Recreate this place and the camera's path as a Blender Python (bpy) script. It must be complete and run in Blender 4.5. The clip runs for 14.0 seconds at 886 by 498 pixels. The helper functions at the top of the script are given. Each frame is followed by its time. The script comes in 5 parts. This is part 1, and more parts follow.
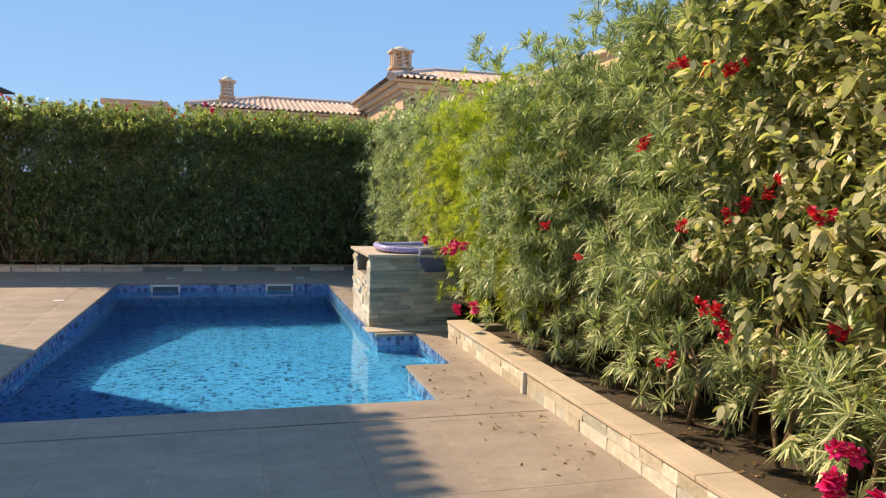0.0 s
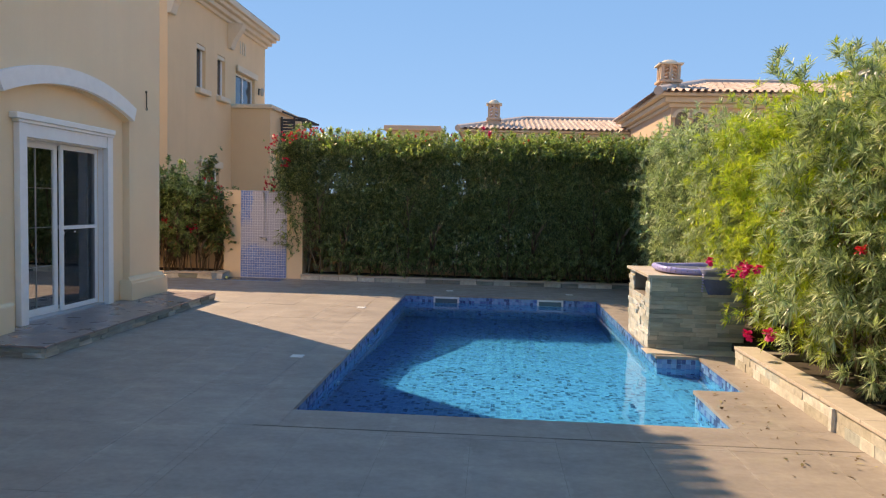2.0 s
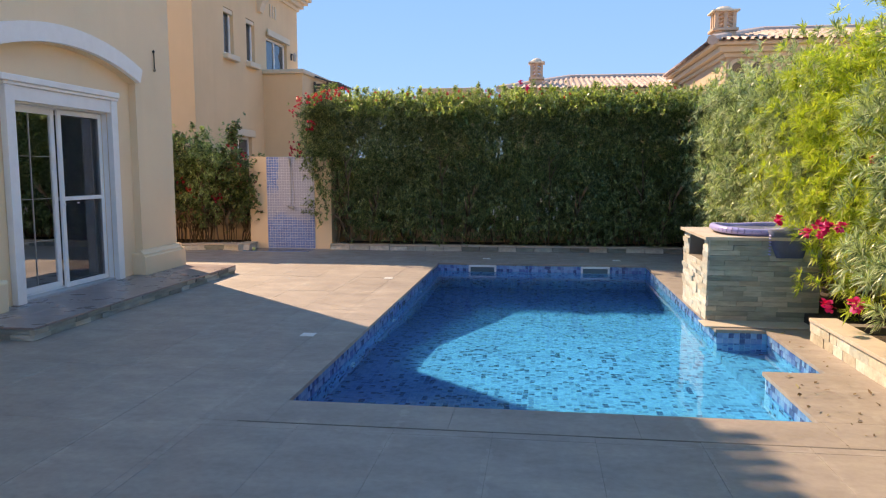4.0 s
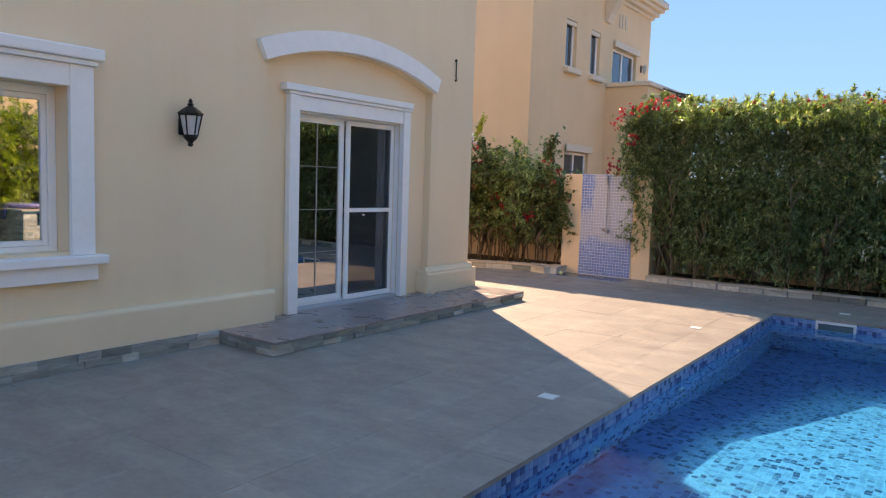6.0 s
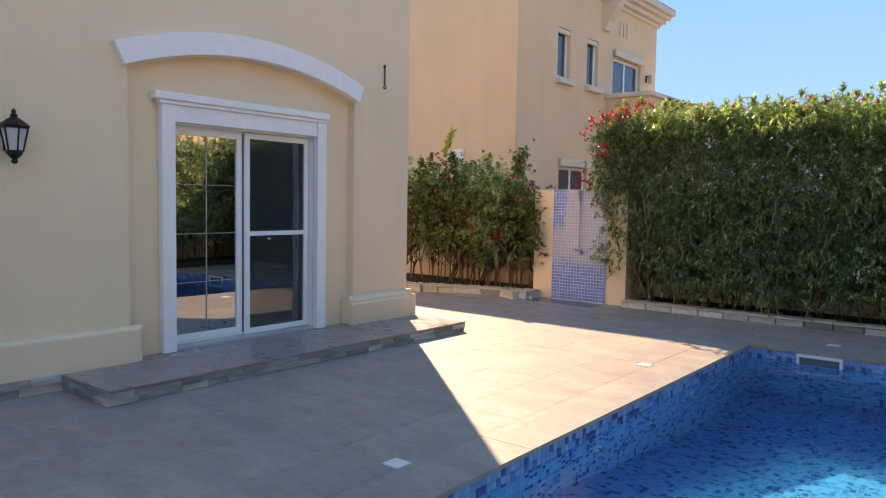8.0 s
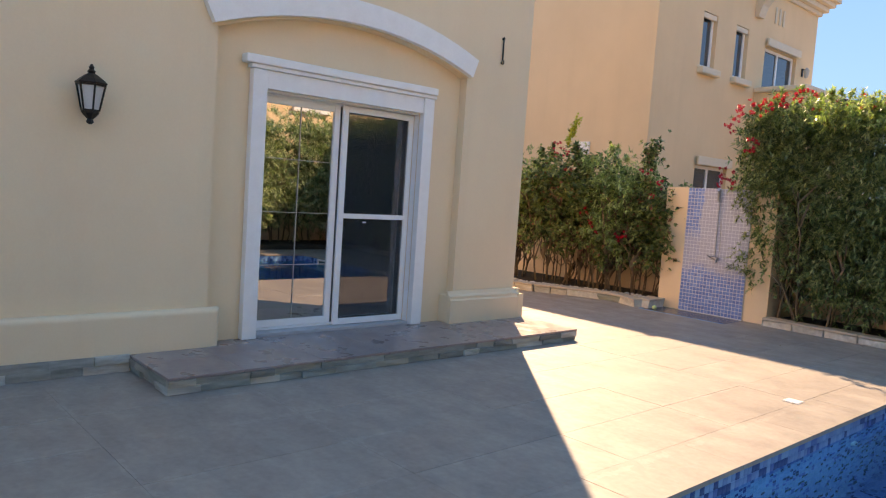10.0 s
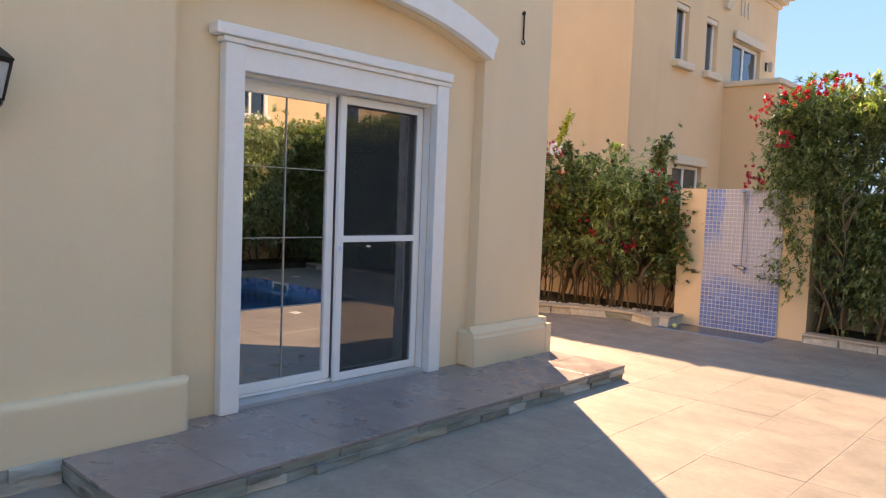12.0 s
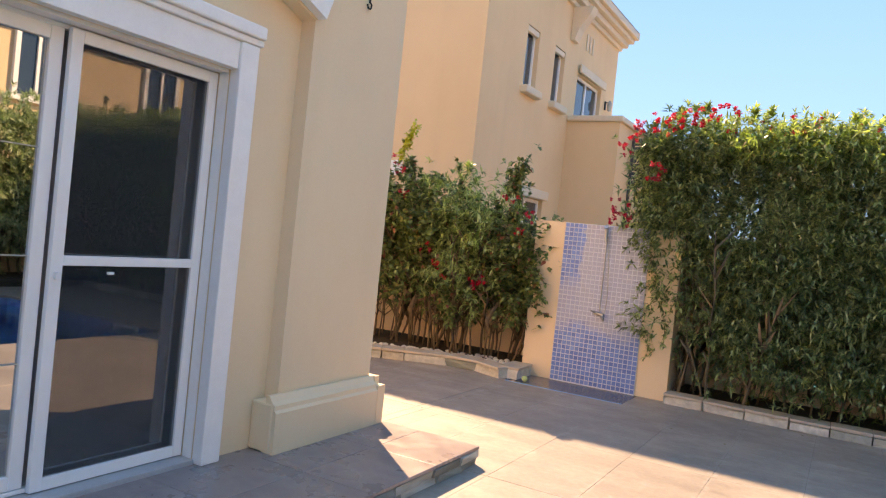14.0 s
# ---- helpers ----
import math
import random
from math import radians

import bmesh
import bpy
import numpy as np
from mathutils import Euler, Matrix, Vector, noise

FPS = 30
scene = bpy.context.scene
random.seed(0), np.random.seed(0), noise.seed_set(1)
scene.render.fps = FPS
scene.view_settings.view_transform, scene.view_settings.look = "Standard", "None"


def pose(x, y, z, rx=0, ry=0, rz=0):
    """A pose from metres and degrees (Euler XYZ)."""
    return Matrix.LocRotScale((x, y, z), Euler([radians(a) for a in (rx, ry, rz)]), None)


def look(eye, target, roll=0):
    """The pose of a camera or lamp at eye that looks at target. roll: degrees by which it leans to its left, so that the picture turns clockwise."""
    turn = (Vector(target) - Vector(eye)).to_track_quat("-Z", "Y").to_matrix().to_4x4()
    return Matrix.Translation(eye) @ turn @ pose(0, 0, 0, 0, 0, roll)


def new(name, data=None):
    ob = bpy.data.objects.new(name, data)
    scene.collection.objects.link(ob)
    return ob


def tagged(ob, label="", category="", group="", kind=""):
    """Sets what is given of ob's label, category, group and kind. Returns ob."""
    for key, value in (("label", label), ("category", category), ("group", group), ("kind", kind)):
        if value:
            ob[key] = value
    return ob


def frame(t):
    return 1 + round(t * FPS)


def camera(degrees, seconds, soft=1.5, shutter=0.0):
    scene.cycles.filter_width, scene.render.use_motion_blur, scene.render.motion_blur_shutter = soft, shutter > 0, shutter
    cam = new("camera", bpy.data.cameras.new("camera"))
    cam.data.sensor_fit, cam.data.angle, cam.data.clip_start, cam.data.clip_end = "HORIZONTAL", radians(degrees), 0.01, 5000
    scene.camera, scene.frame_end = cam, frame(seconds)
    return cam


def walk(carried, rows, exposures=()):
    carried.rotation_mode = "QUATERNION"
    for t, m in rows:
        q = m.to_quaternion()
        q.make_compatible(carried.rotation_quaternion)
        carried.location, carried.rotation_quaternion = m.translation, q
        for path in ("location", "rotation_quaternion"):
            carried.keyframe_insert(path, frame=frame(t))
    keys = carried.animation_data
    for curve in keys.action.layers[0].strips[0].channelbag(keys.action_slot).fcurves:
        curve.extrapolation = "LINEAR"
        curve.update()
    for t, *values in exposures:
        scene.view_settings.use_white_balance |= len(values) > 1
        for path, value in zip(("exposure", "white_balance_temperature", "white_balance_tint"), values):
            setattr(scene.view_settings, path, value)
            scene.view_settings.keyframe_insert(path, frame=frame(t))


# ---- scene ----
cam = camera(63.0, 14.0, 1.2)
PATH = [
    (0, (-0.092, 0.452, 1.533), (0.461, 2.368, 1.381), 1.6),
    (0.5, (-0.126, 0.376, 1.546), (0.121, 2.355, 1.399), 1.5),
    (1, (-0.214, 0.35, 1.533), (-0.189, 2.346, 1.403), 1.5),
    (1.5, (-0.322, 0.309, 1.55), (-0.42, 2.303, 1.435), 1.4),
    (2, (-0.401, 0.305, 1.564), (-0.535, 2.297, 1.439), 1.4),
    (2.2, (-0.394, 0.304, 1.541), (-0.529, 2.294, 1.405), 1.4),
    (4.3, (-0.2, 1.39, 1.468), (-0.538, 3.35, 1.252), -0.9),
    (4.5, (-0.15, 1.524, 1.464), (-0.585, 3.466, 1.26), -0.6),
    (5, (-0.061, 1.903, 1.473), (-0.797, 3.751, 1.267), 0.3),
    (5.5, (-0.069, 2.368, 1.508), (-1.082, 4.08, 1.299), 1.0),
    (6, (-0.006, 2.785, 1.502), (-1.165, 4.404, 1.32), 1.9),
    (6.5, (0.057, 3.169, 1.486), (-1.103, 4.792, 1.349), 2.3),
    (7, (0.155, 3.609, 1.516), (-0.992, 5.243, 1.404), 2.0),
    (7.5, (0.326, 3.957, 1.512), (-0.852, 5.57, 1.401), 1.5),
    (8, (0.43, 4.335, 1.515), (-0.818, 5.893, 1.384), 1.0),
    (8.5, (0.515, 4.611, 1.491), (-0.837, 6.075, 1.32), 0.1),
    (8.7, (0.537, 4.688, 1.469), (-0.866, 6.099, 1.263), -0.6),
    (10.8, (-0.642, 5.163, 1.442), (-2.113, 6.516, 1.369), 6.5),
    (11, (-0.784, 5.184, 1.447), (-2.158, 6.638, 1.448), 6.0),
    (11.5, (-1.171, 5.303, 1.43), (-2.504, 6.791, 1.337), 3.2),
    (12, (-1.632, 5.519, 1.454), (-2.988, 6.983, 1.322), 2.2),
    (12.5, (-2.005, 5.669, 1.471), (-3.356, 7.13, 1.264), 0.2),
    (13, (-2.28, 6.038, 1.46), (-3.514, 7.58, 1.147), -0.7),
    (13.5, (-2.538, 6.434, 1.417), (-3.57, 8.142, 1.281), 5.0),
    (14, (-2.645, 6.847, 1.435), (-3.628, 8.589, 1.401), 6.0),
]
LIGHT = [(0, 1.20, 8900, 28), (2.2, 1.20, 9000, 30), (4.5, 1.46, 8800, 32), (8.7, 1.58, 8800, 33), (10.8, 1.68, 10100, 34), (14, 1.90, 10200, 35)]
walk(cam, [(t, look(eye, target, roll)) for t, eye, target, roll in PATH], LIGHT)

# ---- world, sun ----
SUN_AZ = (-0.748, 0.664)
SUN_EL = radians(40.2)
world = bpy.data.worlds.new("world")
scene.world = world
world.use_nodes = True
wn = world.node_tree.nodes
sky = wn.new("ShaderNodeTexSky")
sky.sky_type = "NISHITA"
sky.sun_disc = False
sky.sun_elevation = SUN_EL
sky.sun_rotation = math.atan2(SUN_AZ[0], SUN_AZ[1])
sky.air_density = 1.0
sky.dust_density = 0.0
sky.ozone_density = 2.0
wn["Background"].inputs["Strength"].default_value = 0.15
haze = wn.new("ShaderNodeMix")
haze.data_type = "RGBA"
haze.inputs[0].default_value = 0.96
haze.inputs[7].default_value = (0.76, 2.32, 4.75, 1)
world.node_tree.links.new(sky.outputs["Color"], haze.inputs[6])
# the sky pales towards the horizon
way = wn.new("ShaderNodeTexCoord")
height = wn.new("ShaderNodeSeparateXYZ")
world.node_tree.links.new(way.outputs["Generated"], height.inputs[0])
fade = wn.new("ShaderNodeValToRGB")
while len(fade.color_ramp.elements) < 4:
    fade.color_ramp.elements.new(0.5)
for e, (p, c) in zip(fade.color_ramp.elements, ((0.0, (1.0, 0.86, 0.76)), (0.12, (0.74, 0.72, 0.70)), (0.4, (0.50, 0.575, 0.61)), (1.0, (0.50, 0.55, 0.59)))):
    e.position, e.color = p, (*c, 1)
world.node_tree.links.new(height.outputs[2], fade.inputs["Fac"])
pale = wn.new("ShaderNodeMix")
pale.data_type, pale.blend_type = "RGBA", "MULTIPLY"
pale.inputs[0].default_value = 1.0
world.node_tree.links.new(haze.outputs[2], pale.inputs[6])
world.node_tree.links.new(fade.outputs["Color"], pale.inputs[7])
world.node_tree.links.new(pale.outputs[2], wn["Background"].inputs["Color"])
sun_data = bpy.data.lights.new("sun", "SUN")
sun_data.energy = 2.8
sun_data.angle = radians(0.5)
sun_data.color = (1.0, 0.95, 0.72)
sun = new("sun", sun_data)
sun_dir = Vector((SUN_AZ[0] * math.cos(SUN_EL), SUN_AZ[1] * math.cos(SUN_EL), math.sin(SUN_EL)))
sun.matrix_basis = look(sun_dir * 40, (0, 0, 0))


# ---- materials ----
class Mat:
    """A small builder of node materials."""

    def __init__(self, name, rough=0.6, metal=0.0, spec=0.5):
        self.m = bpy.data.materials.new(name)
        self.m.use_nodes = True
        self.n, self.l = self.m.node_tree.nodes, self.m.node_tree.links
        self.b = self.n["Principled BSDF"]
        self.b.inputs["Roughness"].default_value = rough
        self.b.inputs["Metallic"].default_value = metal
        self.b.inputs["Specular IOR Level"].default_value = spec
        self.pos = self.n.new("ShaderNodeTexCoord").outputs["Object"]

    def world_pos(self):
        self.pos = self.n.new("ShaderNodeNewGeometry").outputs["Position"]
        return self

    def put(self, socket, value):
        if isinstance(value, bpy.types.NodeSocket):
            self.l.new(value, socket)
        else:
            socket.default_value = value

    def noise(self, scale, detail=4, stretch=(1, 1, 1), rough=0.6):
        v = self.n.new("ShaderNodeMapping")
        v.inputs["Scale"].default_value = stretch
        self.l.new(self.pos, v.inputs["Vector"])
        t = self.n.new("ShaderNodeTexNoise")
        t.inputs["Scale"].default_value = scale
        t.inputs["Detail"].default_value = detail
        t.inputs["Roughness"].default_value = rough
        self.l.new(v.outputs["Vector"], t.inputs["Vector"])
        return t.outputs["Fac"]

    def ramp(self, fac, stops):
        r = self.n.new("ShaderNodeValToRGB")
        while len(r.color_ramp.elements) < len(stops):
            r.color_ramp.elements.new(0.5)
        for e, (p, c) in zip(r.color_ramp.elements, stops):
            e.position = p
            e.color = (*c, 1) if len(c) == 3 else c
        self.l.new(fac, r.inputs["Fac"])
        return r.outputs["Color"]

    def mix(self, fac, a, b, mode="MIX"):
        x = self.n.new("ShaderNodeMix")
        x.data_type = "RGBA"
        x.blend_type = mode
        x.clamp_factor = True
        self.put(x.inputs[0], fac)
        self.put(x.inputs[6], a if isinstance(a, bpy.types.NodeSocket) else (*a, 1))
        self.put(x.inputs[7], b if isinstance(b, bpy.types.NodeSocket) else (*b, 1))
        return x.outputs[2]

    def math(self, op, a, b=0.0, c=0.0):
        x = self.n.new("ShaderNodeMath")
        x.operation = op
        for s, v in zip(x.inputs, (a, b, c)):
            self.put(s, v)
        return x.outputs[0]

    def bump(self, height, strength=0.3, distance=0.01):
        x = self.n.new("ShaderNodeBump")
        x.inputs["Strength"].default_value = strength
        x.inputs["Distance"].default_value = distance
        self.l.new(height, x.inputs["Height"])
        self.l.new(x.outputs["Normal"], self.b.inputs["Normal"])
        return self

    def per_object(self):
        return self.n.new("ShaderNodeObjectInfo").outputs["Random"]

    def per_island(self):
        return self.n.new("ShaderNodeNewGeometry").outputs["Random Per Island"]

    def color(self, c):
        self.put(self.b.inputs["Base Color"], c if isinstance(c, bpy.types.NodeSocket) else (*c, 1))
        return self


def plain(name, c, rough=0.5, metal=0.0, var=0.12, scale=9.0, bump=0.15):
    m = Mat(name, rough, metal)
    dark = tuple(v * (1 - var) for v in c)
    lite = tuple(min(1, v * (1 + var)) for v in c)
    f = m.mix(0.4, m.ramp(m.noise(scale), [(0.3, dark), (0.7, lite)]), m.ramp(m.noise(scale * 9), [(0.3, dark), (0.7, lite)]))
    m.color(f).bump(m.noise(scale * 14), bump, 0.002)
    return m.m


def render_paint(name, c, streak=0.08):
    """Painted cement render: fine grain, broad uneven patches, faint rain streaks."""
    m = Mat(name, 0.85, spec=0.25).world_pos()
    lo = tuple(v * 0.93 for v in c)
    hi = tuple(v * 1.05 for v in c)
    broad = m.ramp(m.noise(0.7, 5), [(0.3, lo), (0.7, hi)])
    runs = m.noise(3.0, 4, (1.0, 1.0, 0.08))
    base = m.mix(m.math("MULTIPLY", m.ramp(runs, [(0.5, (0, 0, 0)), (0.75, (1, 1, 1))]), streak * 3), broad, tuple(v * 0.8 for v in c))
    grain = m.mix(0.25, base, m.ramp(m.noise(60, 3), [(0.3, lo), (0.7, hi)]))
    m.color(grain).bump(m.noise(140, 4), 0.35, 0.003)
    return m.m


WALL = render_paint("cream_render", (0.88, 0.675, 0.46))
WALL_N = render_paint("neighbour_render", (0.78, 0.57, 0.355))
WALL_F = render_paint("far_render", (0.64, 0.46, 0.33))
WHITE = plain("white_moulding", (0.87, 0.855, 0.83), 0.6, var=0.05)
UPVC = plain("white_upvc", (0.86, 0.86, 0.85), 0.3, var=0.02, bump=0.02)
CREAM = plain("cream_moulding", (0.70, 0.60, 0.46), 0.7, var=0.06)


def stone_tile(name, cols, rough, grain=1.0):
    m = Mat(name, rough).world_pos()
    veins = m.math("ADD", m.math("MULTIPLY", m.noise(1.6, 6, (1.0, 2.2, 1.0), 0.65), 0.65), m.math("MULTIPLY", m.noise(0.45, 4), 0.35))
    a = m.ramp(veins, [(0.36, cols[0]), (0.50, cols[1]), (0.62, cols[2])])
    b = m.mix(m.math("MULTIPLY", m.per_object(), 0.35), a, cols[0])
    c = m.mix(0.25, b, m.ramp(m.noise(22, 5), [(0.35, cols[0]), (0.65, cols[2])]))
    if name == "deck_porcelain":
        sep = m.n.new("ShaderNodeSeparateXYZ")
        m.l.new(m.pos, sep.inputs[0])
        near = []
        for k, o, s in ((0, 3.33, 0.565), (1, -5.05, 1.17)):
            f = m.math("FRACT", m.math("DIVIDE", m.math("ADD", sep.outputs[k], o), s))
            d = m.math("MULTIPLY", m.math("SUBTRACT", 0.5, m.math("ABSOLUTE", m.math("SUBTRACT", f, 0.5))), s)
            near.append(m.math("LESS_THAN", d, m.math("MULTIPLY", m.math("SUBTRACT", m.noise(9.0, 5), 0.38), 0.16)))
        patch = m.math("GREATER_THAN", m.noise(1.1, 3), 0.50)
        salt = m.math("MULTIPLY", m.math("MAXIMUM", near[0], near[1]), m.math("MULTIPLY", patch, m.math("MULTIPLY", m.noise(30, 4), 0.16)))
        c = m.mix(salt, c, (0.66, 0.62, 0.56))
    m.color(c)
    m.put(m.b.inputs["Roughness"], m.ramp(m.noise(5, 4), [(0.3, (rough - 0.12,) * 3), (0.7, (rough + 0.12,) * 3)]))
    m.bump(m.noise(45, 5), 0.12 * grain, 0.003)
    return m.m


DECK = stone_tile("deck_porcelain", ((0.232, 0.192, 0.168), (0.308, 0.258, 0.224), (0.392, 0.335, 0.284)), 0.55)
STEP = stone_tile("step_stone", ((0.235, 0.175, 0.170), (0.305, 0.228, 0.218), (0.39, 0.305, 0.28)), 0.33)
GROUT = plain("grout", (0.21, 0.178, 0.155), 0.9)


def ledge_stone(name):
    m = Mat(name, 0.75).world_pos()
    r = m.per_object()
    c = m.ramp(r, [(0.0, (0.20, 0.21, 0.19)), (0.3, (0.36, 0.36, 0.32)), (0.55, (0.26, 0.30, 0.27)), (0.8, (0.64, 0.61, 0.55)), (1.0, (0.42, 0.36, 0.28))])
    g = m.ramp(m.noise(14, 5, (0.3, 0.3, 2.0)), [(0.3, (0.6, 0.6, 0.6)), (0.7, (1.1, 1.1, 1.1))])
    m.color(m.mix(1.0, c, g, "MULTIPLY")).bump(m.noise(30, 6), 0.8, 0.01)
    return m.m


LEDGE = ledge_stone("ledge_stone")
COPE = stone_tile("coping_stone", ((0.44, 0.365, 0.295), (0.53, 0.45, 0.37), (0.62, 0.54, 0.45)), 0.6)


def glass(name, tint=(0.9, 0.95, 0.95), refl=0.02):
    m = Mat(name)
    fr = m.n.new("ShaderNodeFresnel")
    fr.inputs["IOR"].default_value = 1.55
    tr = m.n.new("ShaderNodeBsdfTransparent")
    tr.inputs["Color"].default_value = (*tint, 1)
    gl = m.n.new("ShaderNodeBsdfGlossy")
    gl.inputs["Roughness"].default_value = 0.01
    mx = m.n.new("ShaderNodeMixShader")
    m.l.new(m.math("MINIMUM", m.math("ADD", m.math("MULTIPLY", fr.outputs[0], 1.6), refl), 0.95), mx.inputs[0])
    m.l.new(tr.outputs[0], mx.inputs[1])
    m.l.new(gl.outputs[0], mx.inputs[2])
    m.l.new(mx.outputs[0], m.n["Material Output"].inputs["Surface"])
    return m.m


GLASS = glass("window_glass", (0.24, 0.27, 0.28), 0.55)


def water_mat():
    m = Mat("pool_water").world_pos()
    fr = m.n.new("ShaderNodeFresnel")
    fr.inputs["IOR"].default_value = 1.33
    b = m.n.new("ShaderNodeBump")
    b.inputs["Strength"].default_value = 0.12
    b.inputs["Distance"].default_value = 0.02
    m.l.new(m.noise(5.0, 3), b.inputs["Height"])
    tr = m.n.new("ShaderNodeBsdfRefraction")
    tr.inputs["IOR"].default_value = 1.33
    tr.inputs["Roughness"].default_value = 0.0
    tr.inputs["Color"].default_value = (0.23, 0.77, 0.98, 1)
    gl = m.n.new("ShaderNodeBsdfGlossy")
    gl.inputs["Roughness"].default_value = 0.02
    for x in (fr, gl, tr):
        m.l.new(b.outputs[0], x.inputs["Normal"])
    mx = m.n.new("ShaderNodeMixShader")
    m.l.new(fr.outputs[0], mx.inputs[0])
    m.l.new(tr.outputs[0], mx.inputs[1])
    m.l.new(gl.outputs[0], mx.inputs[2])
    m.l.new(mx.outputs[0], m.n["Material Output"].inputs["Surface"])
    return m.m


WATER = water_mat()


def mosaic(name, axis_u, axis_v, size=0.05, blues=None, dark_share=0.72, wob=0.0, grout=(0.30, 0.52, 0.70)):
    """Square glass mosaic with grout lines; each chip has its own blue."""
    m = Mat(name, 0.25).world_pos()
    sep = m.n.new("ShaderNodeSeparateXYZ")
    m.l.new(m.pos, sep.inputs[0])
    ax = {"x": sep.outputs[0], "y": sep.outputs[1], "z": sep.outputs[2]}
    u, v = ax[axis_u], ax[axis_v]
    if wob:
        u = m.math("ADD", u, m.math("MULTIPLY", m.math("SUBTRACT", m.noise(3.0, 2), 0.5), wob))
        v = m.math("ADD", v, m.math("MULTIPLY", m.math("SUBTRACT", m.noise(3.7, 2), 0.5), wob))
    u, v = m.math("DIVIDE", u, size), m.math("DIVIDE", v, size)
    comb = m.n.new("ShaderNodeCombineXYZ")
    m.l.new(m.math("FLOOR", u), comb.inputs[0])
    m.l.new(m.math("FLOOR", v), comb.inputs[1])
    wn_ = m.n.new("ShaderNodeTexWhiteNoise")
    m.l.new(comb.outputs[0], wn_.inputs["Vector"])
    stops = blues or [(0.0, (0.05, 0.40, 0.62)), (0.4, (0.08, 0.47, 0.70)), (dark_share, (0.03, 0.18, 0.44)), (dark_share + 0.12, (0.012, 0.05, 0.20))]
    r = m.ramp(wn_.outputs["Value"], stops)
    m.n[r.node.name].color_ramp.interpolation = "CONSTANT"
    line = m.math("MAXIMUM", m.math("GREATER_THAN", m.math("ABSOLUTE", m.math("SUBTRACT", m.math("FRACT", u), 0.5)), 0.45),
                  m.math("GREATER_THAN", m.math("ABSOLUTE", m.math("SUBTRACT", m.math("FRACT", v), 0.5)), 0.45))
    m.color(m.mix(line, r, grout))
    return m.m


MOS_FLOOR = mosaic("mosaic_floor", "x", "y", 0.046, [(0.0, (0.035, 0.275, 0.45)), (0.35, (0.055, 0.34, 0.54)), (0.72, (0.02, 0.18, 0.33)), (0.87, (0.010, 0.08, 0.19))], wob=0.05, grout=(0.09, 0.38, 0.56))
MOS_X = mosaic("mosaic_side", "y", "z", 0.05)
MOS_Y = mosaic("mosaic_end", "x", "z", 0.05)


def leaf_mat(name, stops, trans=0.35, rough=0.45, glow=(1.3, 1.5, 0.6)):
    m = Mat(name, rough, spec=0.45)
    c = m.ramp(m.per_island(), stops)
    c = m.mix(0.5, c, m.mix(1.0, c, m.ramp(m.noise(1.3, 3), [(0.3, (0.55, 0.6, 0.5)), (0.7, (1.25, 1.25, 1.1))]), "MULTIPLY"))
    m.color(c)
    tl = m.n.new("ShaderNodeBsdfTranslucent")
    m.l.new(m.mix(1.0, c, glow, "MULTIPLY"), tl.inputs["Color"])
    mx = m.n.new("ShaderNodeMixShader")
    mx.inputs[0].default_value = trans
    m.l.new(m.b.outputs[0], mx.inputs[1])
    m.l.new(tl.outputs[0], mx.inputs[2])
    m.l.new(mx.outputs[0], m.n["Material Output"].inputs["Surface"])
    return m.m


LEAF_O = leaf_mat("oleander_leaf", [(0.0, (0.11, 0.16, 0.085)), (0.4, (0.33, 0.40, 0.24)), (0.75, (0.62, 0.68, 0.47)), (1.0, (0.80, 0.78, 0.56))], 0.24, 0.34, (1.15, 1.45, 0.7))
LEAF_Y = leaf_mat("young_leaf", [(0.0, (0.24, 0.32, 0.06)), (0.5, (0.46, 0.53, 0.10)), (1.0, (0.70, 0.68, 0.20))], 0.4)
LEAF_B = leaf_mat("broad_leaf", [(0.0, (0.17, 0.19, 0.11)), (0.5, (0.42, 0.43, 0.29)), (0.85, (0.74, 0.71, 0.56)), (1.0, (0.62, 0.48, 0.36))], 0.36, 0.4)
LEAF_D = leaf_mat("hedge_leaf", [(0.0, (0.08, 0.12, 0.065)), (0.5, (0.20, 0.27, 0.14)), (0.85, (0.42, 0.49, 0.28)), (1.0, (0.60, 0.62, 0.40))], 0.34, 0.33)
LEAF_C = leaf_mat("bush_leaf", [(0.0, (0.06, 0.10, 0.045)), (0.5, (0.15, 0.21, 0.09)), (0.88, (0.34, 0.40, 0.18)), (0.96, (0.30, 0.12, 0.10))], 0.28)
LEAF_W = leaf_mat("feathery_leaf", [(0.0, (0.12, 0.18, 0.08)), (0.5, (0.28, 0.38, 0.17)), (1.0, (0.54, 0.62, 0.36))], 0.35, 0.35)
# paler than LEAF_D: sun on the hedge top is put into its colour
LEAF_T = leaf_mat("lit_hedge_top_leaf", [(0.0, (0.14, 0.20, 0.08)), (0.6, (0.32, 0.39, 0.18)), (0.9, (0.56, 0.60, 0.34)), (1.0, (0.60, 0.38, 0.28))], 0.5, 0.3)
SHOOT = leaf_mat("yellow_shoot", [(0.0, (0.40, 0.42, 0.06)), (1.0, (0.60, 0.58, 0.12))])
BRACT = leaf_mat("red_bract", [(0.0, (0.50, 0.01, 0.03)), (0.6, (0.72, 0.025, 0.075)), (1.0, (0.82, 0.07, 0.20))], 0.3)
BRACT_M = leaf_mat("magenta_bract", [(0.0, (0.62, 0.01, 0.16)), (1.0, (0.80, 0.04, 0.28))], 0.3)
BARK = plain("bark", (0.24, 0.17, 0.11), 0.9, var=0.35, bump=0.8)
